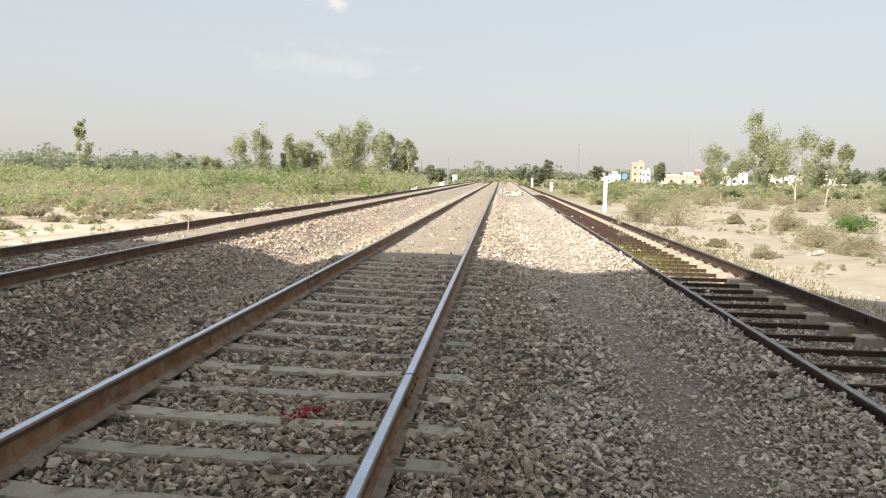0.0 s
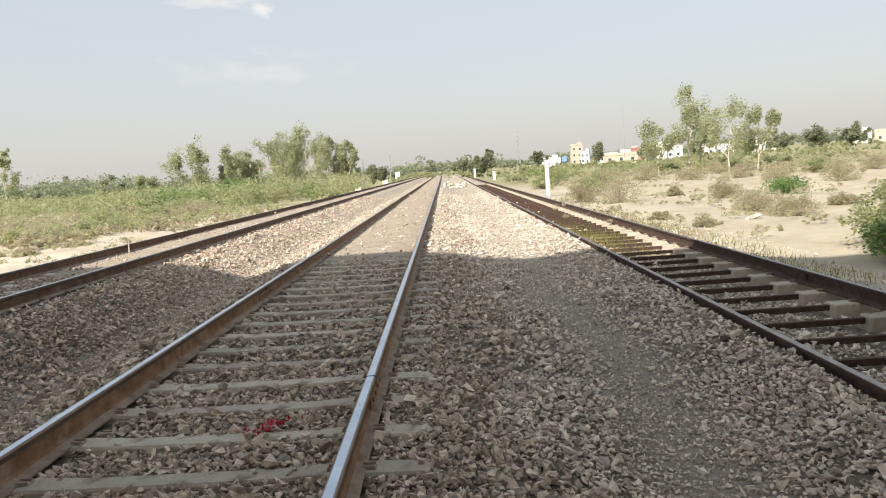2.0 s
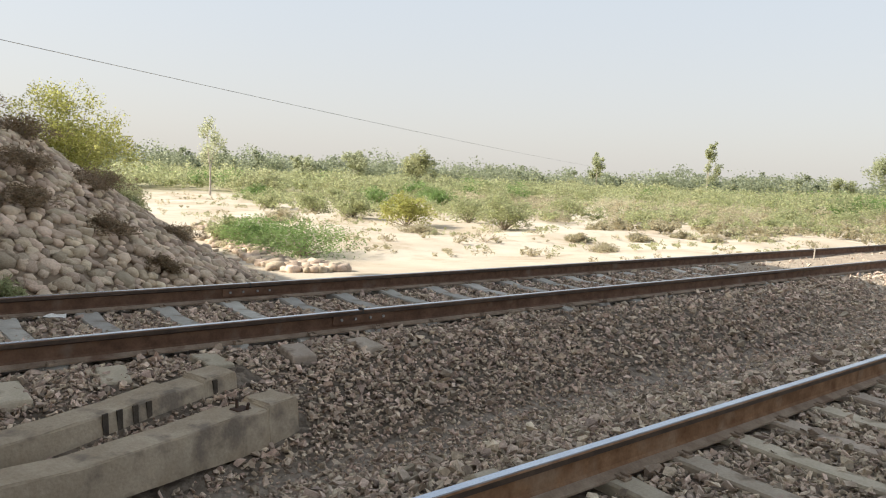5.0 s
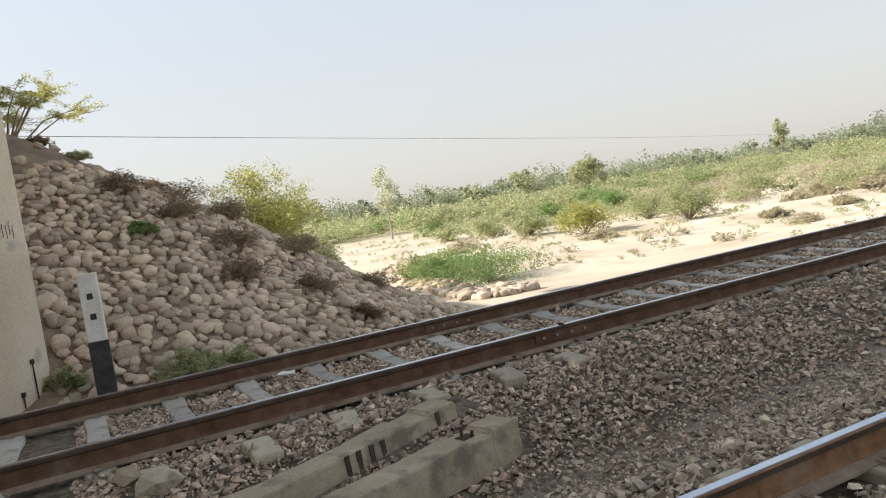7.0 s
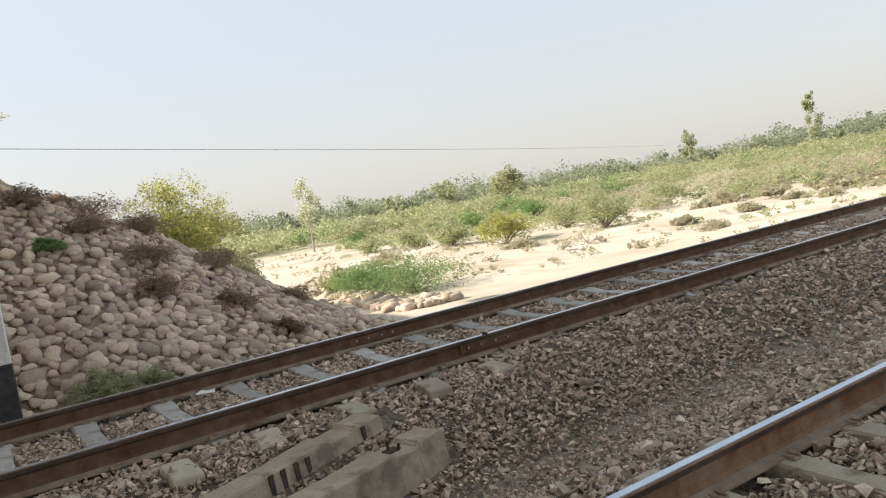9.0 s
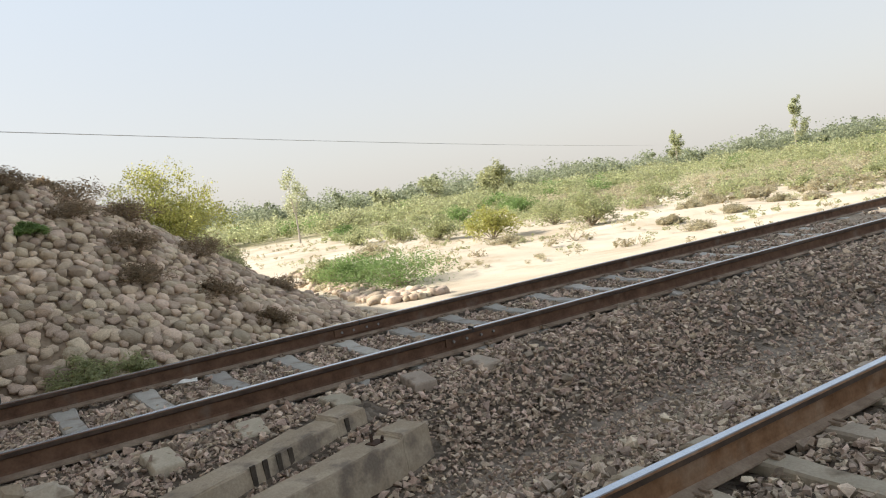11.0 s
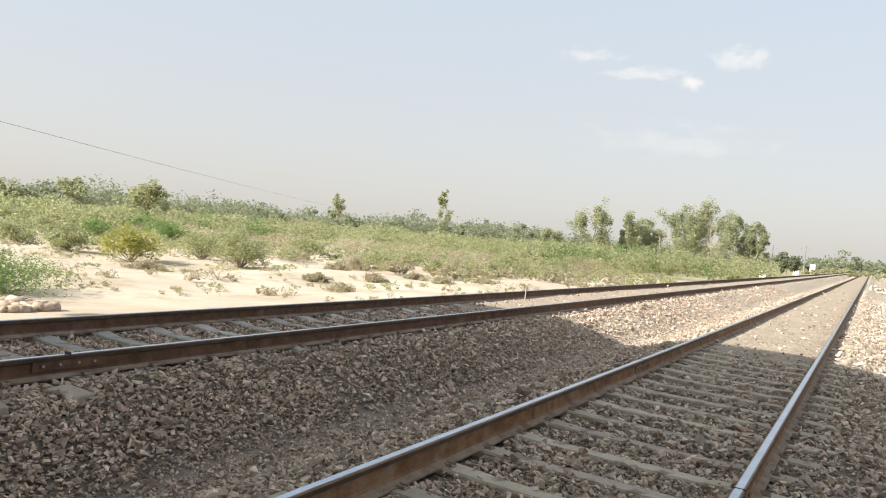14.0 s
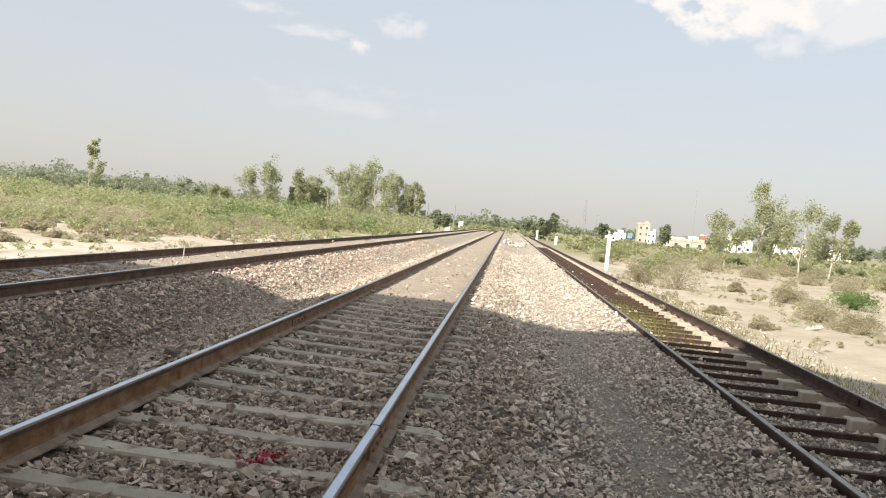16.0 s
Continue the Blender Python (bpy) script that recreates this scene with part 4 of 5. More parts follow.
def gum_tree(label, at, h, w, seed, lean=0.0, n=9, mat=None, per=60, leaf=0.26, low=0.3, category="tree", group="gum trees", clump=1.0, stems=2):
    """A tall pale-barked tree: a trunk that forks into leaders, rising limbs, and ragged drooping leaf masses with gaps."""
    rg = np.random.default_rng(seed)
    ob = thing("tree", label, category, (at[0], at[1], surface(*at) - 0.15), 0, group)
    lines, cents, spr = [], [], []
    fork = np.array([lean * h * 0.3, 0.0, h * rg.uniform(0.22, 0.34)])
    lines.append(([np.zeros(3), fork * (0.4, 1, 0.55) + (0.01 * h, 0, 0), fork], [0.018 * h, 0.014 * h, 0.011 * h]))
    turn = rg.uniform(0, 6.28)
    for k in range(stems):
        a = turn + 6.283 * k / stems + rg.uniform(-0.4, 0.4)
        tall = h * (0.94 if k == 0 else rg.uniform(0.68, 0.86))
        out = w * (0.10 if k == 0 else rg.uniform(0.18, 0.30))
        top = np.array([lean * tall + out * np.cos(a), out * np.sin(a), tall])
        mid = fork * 0.5 + top * 0.5 + np.array([0.25 * out * np.cos(a), 0.25 * out * np.sin(a), 0]) + rg.normal(size=3) * 0.012 * h
        lines.append(([fork, mid, top], [0.010 * h, 0.007 * h, 0.002 * h]))
        m = max(3, round(n / stems))
        for i in range(m):
            t = np.clip((low - fork[2] / h + (1 - low) * (i + rg.random()) / m) / max(0.2, tall / h - fork[2] / h), 0.04, 0.97)
            base = (1 - t) ** 2 * fork + 2 * t * (1 - t) * mid + t * t * top
            b = a + rg.normal(0, 1.3)
            reach = w * 0.40 * rg.uniform(0.45, 1.0) * (1.1 - 0.6 * t)
            tip = base + np.array([np.cos(b) * reach, np.sin(b) * reach, reach * rg.uniform(0.35, 1.0)])
            lines.append(([base, base * 0.5 + tip * 0.5 + (0, 0, 0.01 * h), tip], [0.005 * h, 0.0035 * h, 0.0012 * h]))
            for q in range(5):
                c = base + (tip - base) * rg.uniform(0.4, 1.15) + rg.normal(size=3) * 0.07 * w
                cents.append(c - (0, 0, 0.03 * h * rg.random()))
                spr.append(w * clump * rg.uniform(0.07, 0.17))
        for q in (0.72, 0.86, 0.97):
            cents.append(mid * (1 - q) + top * q + rg.normal(size=3) * 0.03 * w)
            spr.append(w * clump * rg.uniform(0.07, 0.12))
    part("trunk", tubes_mesh("trunk", lines, M_BARK, 6), None, ob)
    part("crown", leaf_mesh("crown", [leaves(cents, spr, per, leaf, rg, -0.25, 2.2)], mat or M_LEAF_E), None, ob)
    return ob


def thorn_tree(label, at, reach, rise, seed):
    """An umbrella-crowned thorn tree: bare arching branches that spread wide, feathered with tiny leaves along their upper halves."""
    rg = np.random.default_rng(seed)
    ob = thing("thorn_tree", label, "tree", (at[0], at[1], surface(*at) - 0.1))
    lines, cents = [], []
    for i in range(22):
        a, q = rg.uniform(0, 6.28), rg.uniform(0.35, 1.0)
        tip = np.array([np.cos(a) * reach * q, np.sin(a) * reach * q, rise * rg.uniform(0.72, 1.0)])
        line = [np.zeros(3), tip * (0.22, 0.22, 0.5), tip * (0.55, 0.55, 0.86), tip]
        lines.append((line, [0.05, 0.032, 0.018, 0.006]))
        for j in range(7):
            t = rg.uniform(0.1, 1.0)
            base = line[2] * (1 - t) + line[3] * t
            out = base + np.array([rg.normal(0, 0.45), rg.normal(0, 0.45), rg.uniform(-0.05, 0.30)])
            lines.append(([base, base * 0.5 + out * 0.5 + (0, 0, 0.05), out], [0.010, 0.007, 0.003]))
            cents += [base * (1 - u) + out * u for u in np.linspace(0.3, 1.05, 5)]
    part("trunk", tubes_mesh("trunk", lines, M_TWIG, 4), None, ob)
    part("crown", leaf_mesh("crown", [leaves(cents, 0.15, 26, 0.022, rg, 0.5, 2.6)], M_LEAF_Y), None, ob)
    return ob


def polar(az, d):
    """A place by its bearing to the left of the tracks and its distance from the start of the walk."""
    return 0.55 - d * math.sin(radians(az)), 1.0 + d * math.cos(radians(az))


# the sandy flat on the side of the far track
NEAR = [  # bearing, distance, width, height, look
    (65.0, 22.4, 2.2, 1.05, "g"), (61.4, 20.6, 3.5, 0.95, "g"), (67.0, 24.5, 1.3, 1.0, "l"), (63.8, 47, 2.4, 1.1, "l"), (51.6, 70, 3.2, 1.7, "g"), (59.0, 60, 2.4, 1.4, "l"), (53.5, 34.0, 2.6, 1.7, "y"), (45.8, 34.0, 2.6, 1.9, "l"), (48.6, 38.0, 3.4, 1.6, "l"),
    (52.6, 31.0, 1.6, 0.4, "d"), (47.3, 26.5, 1.7, 0.6, "t"), (42.0, 43, 2.0, 1.1, "d"), (40.2, 30, 1.0, 0.4, "d"), (38.5, 36, 1.1, 0.55, "d"), (36.6, 47, 2.4, 1.3, "d"),
    (34.4, 41, 1.5, 0.8, "d"), (33.8, 50, 3.0, 1.4, "d"), (31.0, 42, 1.5, 0.6, "d"), (29.8, 46, 2.4, 1.2, "d"), (28.2, 52, 3.0, 1.3, "d"), (26.2, 45, 2.2, 1.0, "l"), (25.0, 52, 2.6, 1.4, "l"),
    (23.4, 47, 1.8, 0.9, "d"), (21.8, 55, 2.6, 1.3, "l"), (57.6, 38, 2.2, 1.4, "l"), (60.5, 42, 2.6, 1.6, "l"), (63.0, 33, 1.8, 0.8, "d"), (64.8, 60, 2.8, 1.4, "g"), (56.0, 48, 3.0, 1.8, "g"),
    (50.6, 50, 2.6, 1.6, "g"), (38.0, 26, 1.1, 0.35, "d"), (43.6, 24, 1.0, 0.3, "t"), (35.6, 32, 1.0, 0.4, "d"), (54.8, 25, 0.9, 0.3, "t"), (41.0, 50, 3.2, 1.8, "l"), (46.4, 52, 3.0, 1.9, "l"),
    (32.4, 36, 1.1, 0.4, "d"), (30.2, 33, 0.9, 0.3, "d"), (27.0, 37, 1.0, 0.35, "d"), (37.2, 40, 1.4, 0.8, "d"), (19.6, 62, 3.2, 1.8, "l"), (17.6, 60, 2.4, 1.2, "d")]
LOOKS = {"g": (M_LEAF_G, "bright green thorny shrub spreading on pale sand", "green_shrub"), "y": (M_LEAF_Y, "yellow-green shrub on pale sand", "shrub"),
         "l": (M_LEAF, "olive-green desert shrub on pale sand", "shrub"), "d": (M_LEAF_D, "dry grey-brown desert shrub on sand", "dry_shrub"), "t": (M_LEAF_D, "sparse leafless twiggy bush on sand", "dry_shrub")}
for i, (az, d, w, h, lk) in enumerate(NEAR):
    m, lab, nm = LOOKS[lk]
    big = 1.0 if d < 40 else 0.8
    bush(nm, lab, "shrub", polar(az, d), w * (1.25 if lk == "d" else 1), h * (0.8 if lk == "d" else 1), m, 100 + i, n=int(12 if lk == "t" else 30 * big), per=6 if lk == "t" else ((110 if d < 30 else 44) if lk == "g" else 46 if lk == "d" else 60), slim=5.0 if lk == "d" else 3.0 if lk == "g" else 2.2, flat=0.0 if lk == "d" else 0.25, ragged=0.8 if lk == "d" else 0.45, clump=0.62 if lk == "d" else 0.8,
         leaf=(0.026 if lk == "g" else 0.02 if lk == "d" else 0.04) if d < 30 else 0.028 if lk == "d" else 0.055, twigs=24, group="shrubs on the sand")

# shrubs on the other side, beyond the siding
RIGHT = [(-13.3, 35.5, 3.0, 2.1, "d"), (-10.4, 38, 2.0, 1.1, "d"), (-11.3, 44, 2.2, 1.2, "l"), (-20.9, 34.5, 2.0, 0.95, "d"), (-25.0, 37.5, 2.8, 0.75, "g"), (-23.2, 28.5, 2.0, 0.9, "d"), (-25.5, 26.5, 2.4, 0.7, "d"),
         (-31.5, 16.5, 2.0, 1.5, "l"), (-32.2, 15.0, 1.6, 0.9, "g"), (-17.4, 39, 0.9, 0.6, "d"), (-24.4, 49, 2.4, 1.3, "d"), (-28.3, 46, 2.4, 1.5, "d"), (-26.8, 60, 2.8, 1.2, "l"), (-30.5, 60, 2.4, 1.2, "d"), (-22.0, 60, 2.5, 1.2, "d"),
         (-7.6, 62, 2.2, 1.2, "l"), (-8.6, 70, 2.8, 1.6, "l"), (-12.5, 60, 3.2, 1.6, "l"), (-15.5, 66, 3.2, 1.6, "d"), (-18.4, 58, 2.4, 1.0, "d"), (-20.4, 72, 3.0, 1.4, "d"), (-28.5, 29, 1.2, 0.4, "d"), (-33.5, 40, 2.0, 1.2, "d"), (-16.3, 25, 0.8, 0.3, "d"), (-19.5, 22, 0.8, 0.25, "d")]
for i, (az, d, w, h, lk) in enumerate(RIGHT):
    m, lab, nm = LOOKS[lk]
    bush(nm, lab, "shrub", polar(az, d), w, h, m, 300 + i, n=34, per=60 if lk == "d" else 36 if lk == "g" else 60, slim=5.0 if lk == "d" else 2.2, twigs=30, flat=0.0 if lk == "d" else 0.25, ragged=0.8 if lk == "d" else 0.45, clump=0.65 if lk == "d" else 0.8, leaf=0.022 if lk == "d" else 0.045 if d < 30 else 0.05, group="shrubs beyond the siding")

# on the embankment
BANK_PLANTS = [(-19.2, 5.2, 3.8, 3.1, M_LEAF_Y, "large yellow-green shrub behind the stone embankment"), (-20.2, 6.3, 2.6, 1.6, M_LEAF_P, "olive shrub behind the stone embankment")]
for i, (x, y, w, h, m, lab) in enumerate(BANK_PLANTS):
    bush("shrub", lab, "shrub", (x, y), w, h, m, 400 + i, n=100, per=95, leaf=0.032, clump=0.5, twigs=24, ragged=0.5)
for i, (x, y, w, h, lk) in enumerate([(-14.0, 2.6, 1.7, 0.36, "d"), (-12.9, 4.3, 1.3, 0.4, "d"), (-13.6, 3.4, 1.4, 0.45, "d"), (-11.9, 3.0, 1.0, 0.32, "d"), (-11.0, 4.0, 0.8, 0.3, "d"), (-13.2, 1.6, 1.0, 0.4, "d"), (-11.8, 1.7, 0.5, 0.25, "g"), (-11.0, 3.0, 0.9, 0.28, "d"),
                                        (-8.55, 1.75, 0.75, 0.42, "l"), (-8.6, 2.25, 0.7, 0.32, "l"), (-8.7, 0.45, 0.5, 0.22, "l"), (-12.6, 5.6, 0.9, 0.25, "d"), (-14.9, 1.0, 0.6, 0.2, "l"), (-14.6, 2.2, 0.8, 0.22, "d"), (-15.2, 0.4, 0.5, 0.2, "d"), (-10.4, 4.6, 0.7, 0.25, "d"), (-12.6, 2.4, 1.1, 0.3, "d")]):
    bush("dry_shrub" if lk == "d" else "small_plant", "low dry tuft between embankment stones" if lk == "d" else "small green plant among stones", "shrub", (x, y), w * 1.1, h, M_LEAF_B if lk == "d" else M_LEAF_P if x < -14 else LOOKS[lk][0], 430 + i, n=26, per=46, leaf=0.015, slim=4.5, twigs=20, clump=0.7, ragged=0.7, group="tufts on the embankment")
thorn_tree("thorn tree with a flat feathery crown on the embankment", (-21.8, -0.6), 3.5, 2.15, 77)

# trees
for i, (az, d, h, w, ln) in enumerate([(19.0, 118, 10.2, 6.6, 0.02), (16.4, 120, 10.0, 4.6, 0.05), (14.6, 124, 9.0, 4.6, -0.04), (12.9, 118, 11.2, 5.6, 0.06), (11.4, 116, 11.0, 6.0, 0.0), (10.4, 114, 12.4, 6.5, 0.05), (8.8, 112, 10.0, 5.6, 0.10), (7.6, 112, 9.0, 3.6, 0.16), (15.6, 130, 8.6, 4, 0)]):
    gum_tree("tall gum tree with pale bark in the scrub", polar(az, d), h * 0.84, w, 500 + i, ln, low=0.22, n=15, per=62, leaf=0.15, stems=3)
for i, (az, d, h, w, ln) in enumerate([(-16.3, 82, 6.0, 4.6, 0.0), (-18.4, 84, 10.4, 4.4, 0.06), (-19.2, 88, 6.6, 4.0, 0.06), (-21.2, 76, 7.6, 5.6, 0.0), (-23.1, 78, 7.2, 3.2, 0.10)]):
    gum_tree("slender gum tree with pale bark beyond the siding", polar(az, d), h * 0.9, w, 520 + i, ln, low=0.25, n=13, per=70, leaf=0.11, stems=2)
for az, d, h, w, sd in ((30.9, 170, 14.0, 5.2, 540), (38.9, 160, 10.6, 4.6, 541), (68.3, 62, 6.8, 4.0, 542), (22.2, 150, 5.4, 5, 543), (78, 90, 7.0, 5, 544), (75.5, 92, 6.0, 5, 545), (57.6, 120, 6.4, 5, 546), (61.5, 110, 4.6, 4, 547)):
    gum_tree("single gum tree rising above the far scrub", polar(az, d), h * 0.92, w, sd, low=0.3, per=60 if d > 80 else 40, leaf=0.19 if d > 80 else 0.085)
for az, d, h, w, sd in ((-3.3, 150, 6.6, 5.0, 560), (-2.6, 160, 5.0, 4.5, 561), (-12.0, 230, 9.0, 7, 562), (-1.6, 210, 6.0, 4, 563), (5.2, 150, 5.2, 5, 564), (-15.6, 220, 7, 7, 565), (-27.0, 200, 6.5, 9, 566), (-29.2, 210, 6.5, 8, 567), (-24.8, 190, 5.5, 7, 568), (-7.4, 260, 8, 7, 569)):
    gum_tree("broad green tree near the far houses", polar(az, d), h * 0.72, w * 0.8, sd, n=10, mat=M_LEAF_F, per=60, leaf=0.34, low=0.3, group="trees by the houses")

gum_tree("leafy light green tree standing in the scrub", polar(52.5, 95), 5.4, 5.6, 570, n=12, mat=M_LEAF_P, per=60, leaf=0.16, low=0.2, group="")


def mass(name, label, category, spots, mat, per, seed, leaf, clumps=5, long=1.6):
    """Countless shrubs or trees as one object: ragged domes of leaf clumps on given spots (x, y, width, height)."""
    rg = np.random.default_rng(seed)
    c, s = [], []
    for x, y, w, h in spots:
        z = float(ground_height(x, y))
        for _ in range(clumps):
            a, q = rg.uniform(0, 6.28), rg.random() ** 0.5
            zz = h * (0.12 + 0.72 * math.sqrt(1 - 0.9 * q * q) * rg.uniform(0.45, 1.0))
            c.append((x + q * w / 2 * np.cos(a), y + q * w / 2 * np.sin(a), z + zz))
            s.append(0.24 * min(w, h * 1.5) * rg.uniform(0.6, 1.25))
    v, f = leaves(c, s, per, leaf, rg, 0.3, long)
    return tagged(part(name, leaf_mesh(name, [(v, f)], mat), None), label, category, kind="stuff")


rs = np.random.default_rng(22)


def scatter(n, az0, az1, d0, d1, w, h):
    out = []
    for _ in range(n):
        az, d = rs.uniform(az0, az1), d0 + (d1 - d0) * rs.random()
        k = rs.uniform(0.6, 1.3)
        out.append((*polar(az, d), w * k, h * k * rs.uniform(0.8, 1.2)))
    return out


for k, (m, sd) in enumerate(((M_LEAF, 31), (M_LEAF_P, 32), (M_LEAF_G, 33))):
    sp = scatter((230, 85, 26)[k], 14, 84, 76, 165, 5.6, 2.7) + scatter((120, 60, 15)[k], 44, 84, 74, 95, 3.2, 2.2) + scatter((110, 40, 30)[k], 7, 24, 66, 125, 4.2, 2.6) + scatter((45, 50, 6)[k], -40, -4, 78, 170, 3.6, 1.25)
    mass("scrub", "dense green thorn scrub covering the flat", "scrub", sp, m, 46, sd, 0.145, 8)
mass("scrub", "dry grey-brown scrub at the edge of the sand", "scrub", scatter(130, 18, 50, 50, 78, 2.4, 1.1) + scatter(60, 14, 38, 36, 56, 1.6, 0.7) + scatter(90, -34, -5, 55, 110, 2.4, 0.9), M_LEAF_D, 44, 35, 0.075, 5, 2.6)
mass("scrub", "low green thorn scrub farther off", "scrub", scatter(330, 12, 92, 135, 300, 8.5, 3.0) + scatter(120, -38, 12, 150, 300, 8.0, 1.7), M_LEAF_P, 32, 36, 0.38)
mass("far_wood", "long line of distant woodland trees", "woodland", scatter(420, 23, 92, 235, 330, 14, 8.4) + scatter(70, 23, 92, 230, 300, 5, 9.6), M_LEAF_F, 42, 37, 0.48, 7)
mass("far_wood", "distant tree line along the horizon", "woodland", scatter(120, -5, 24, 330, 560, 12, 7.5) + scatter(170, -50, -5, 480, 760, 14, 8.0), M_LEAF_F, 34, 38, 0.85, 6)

mass("dry_tufts", "low dry tufts scattered over the pale sand", "tufts", scatter(190, 22, 72, 20, 62, 0.9, 0.34) + scatter(120, -34, -9, 18, 70, 0.9, 0.3), M_LEAF_D, 26, 39, 0.028, 4, 4.0)
mass("dry_tufts", "small green tufts scattered over the pale sand", "tufts", scatter(110, 24, 70, 24, 60, 1.0, 0.4) + scatter(40, -34, -9, 24, 70, 1.0, 0.4), M_LEAF_P, 26, 41, 0.032, 4, 3.0)
mass("scrub", "olive shrubs thinning out onto the sand", "scrub", scatter(130, 20, 66, 40, 66, 2.0, 1.0) + scatter(70, 13, 36, 42, 72, 2.4, 1.1), M_LEAF, 40, 40, 0.085)
# grass on the siding
gr = np.random.default_rng(5)
gxx = np.concatenate([gr.uniform(3.5, 4.7, 3600), gr.uniform(5.3, 7.2, 2600)])
gyy = np.concatenate([gr.normal(18.3, 2.0, 3600), gr.uniform(11, 30, 2600)])
gz = ground_height(gxx, gyy)
ga, gh = gr.uniform(0, 6.28, len(gxx)), gr.uniform(0.05, 0.16, len(gxx))
gb = np.stack([gxx, gyy, gz], 1)
side = np.stack([np.cos(ga), np.sin(ga), 0 * ga], 1) * 0.007
tip = gb + np.stack([gr.normal(0, 0.03, len(gxx)), gr.normal(0, 0.03, len(gxx)), gh], 1)
blades = np.stack([gb - side, gb + side, tip], 1)
tagged(part("grass", tri_mesh("grass", blades.reshape(-1, 3), np.arange(blades.size // 3).reshape(-1, 3), [M_GRASS]), None), "sparse dry yellow-green grass on the siding", "grass", kind="stuff")

# ---- red petals between the rails ----
fl = thing("flower_garland", "small heap of dark red petals on a sleeper", "flowers", (-0.575, 5.19, -0.185))
pr = np.random.default_rng(12)
pc = np.stack([pr.normal(0, 0.045, 44), pr.normal(0, 0.075, 44), pr.uniform(0.005, 0.06, 44)], 1)
pc[:, 0] += pc[:, 1] * 0.5
tagged(part("petals", leaf_mesh("petals", [leaves(pc, 0.022, 5, 0.016, pr, 0.2, 1.3)], M_RED), None, fl), kind="stuff")

# ---- loose bits along the line ----
def lump(name, label, category, at, size, mat, seed, sink=0.3):
    rg = np.random.default_rng(seed)
    vv = ICO_V * (1 + 0.22 * rg.uniform(-1, 1, (12, 1))) * size
    ob = part(name, tri_mesh(name, vv, ICO_F, [mat]), None)
    ob.matrix_basis = pose(at[0], at[1], surface(*at) + size[2] * (1 - sink), rg.uniform(-12, 12), rg.uniform(-12, 12), rg.uniform(0, 360))
    return tagged(ob, label, category)


lump("concrete_fragment", "broken chunk of sleeper concrete on the ballast", "rubble", (-4.35, 1.10), np.array((0.15, 0.13, 0.09)), M_CONC, 1)
lump("concrete_fragment", "small broken chunk of sleeper concrete", "rubble", (-4.50, 0.92), np.array((0.09, 0.10, 0.07)), M_CONC_OLD, 2)
for i, (x_, y_, s_) in enumerate(((1.30, 6.08, 0.035), (1.32, 10.9, 0.06), (2.9, 7.2, 0.05))):
    lump("dark_clod", "dark brown clod of earth on the gravel path", "clod", (x_, y_), np.array((s_, s_ * 0.9, s_ * 0.7)), M_RUST_D, 10 + i)
lump("pale_slab", "flat pale stone slab lying on the sand", "stone", (9.7, 22.8), np.array((0.34, 0.2, 0.09)), M_PIER, 20)
lump("boulder", "rounded brown boulder beside the green shrub", "stone", (8.25, 13.2), np.array((0.28, 0.25, 0.24)), M_BOULDER, 21)
rag = thing("plastic_litter", "crumpled white plastic scrap between the rails", "litter", (-6.42, 2.38, -0.02), 80)
rr = np.random.default_rng(3)
RX, RY = np.meshgrid(np.linspace(-0.11, 0.11, 7), np.linspace(-0.05, 0.05, 4))
ri = np.arange(28).reshape(4, 7)
part("sheet", tri_mesh("sheet", np.stack([RX + rr.normal(0, 0.006, RX.shape), RY + rr.normal(0, 0.006, RX.shape), np.abs(rr.normal(0.01, 0.014, RX.shape))], -1).reshape(-1, 3),
                       np.stack([ri[:-1, :-1], ri[:-1, 1:], ri[1:, 1:], ri[1:, :-1]], -1).reshape(-1, 4), [M_WHITE]), None, rag)
peg = thing("wooden_peg", "thin pale wooden peg stuck in the ballast", "peg", (-6.3, 16.6, surface(-6.3, 16.6)))
bm = bmesh.new()
cyl(bm, (0, 0, -0.1), (0.02, 0.0, 0.30), 0.018, 0.012, 6)
part("shaft", bm, M_BARK, peg)

# ---- houses ----
def house(at, w, d, h, mat, turn, seed, label, floors=1, extra=True):
    rg = random.Random(seed)
    z = surface(*at)
    ob = thing("house", label, "house", (at[0], at[1], z), turn, "houses of the far town")
    bm = bmesh.new()
    box(bm, -w / 2, w / 2, -d / 2, d / 2, -0.5, h)
    part("wall", bm, mat, ob)
    bm = bmesh.new()
    box(bm, -w / 2 - 0.15, w / 2 + 0.15, -d / 2 - 0.15, d / 2 + 0.15, h, h + 0.18)
    box(bm, -w / 2, w / 2, -d / 2, -d / 2 + 0.15, h + 0.18, h + 0.9)
    box(bm, -w / 2, w / 2, d / 2 - 0.15, d / 2, h + 0.18, h + 0.9)
    part("roof", bm, mat, ob)
    per = h / floors
    for fl_ in range(floors):
        for k in range(max(2, int(w / 3))):
            x = -w / 2 + (k + 0.5) * w / max(2, int(w / 3))
            b = bmesh.new()
            box(b, x - 0.5, x + 0.5, -d / 2 - 0.02, -d / 2 + 0.1, fl_ * per + 0.9, fl_ * per + 2.1)
            part("window", b, M_GLASS, ob)
    if extra:
        b = bmesh.new()
        box(b, w * 0.1, w * 0.38, -d * 0.2, d * 0.25, h + 0.18, h + 2.2)
        part("stair_room", b, mat, ob)
    return ob


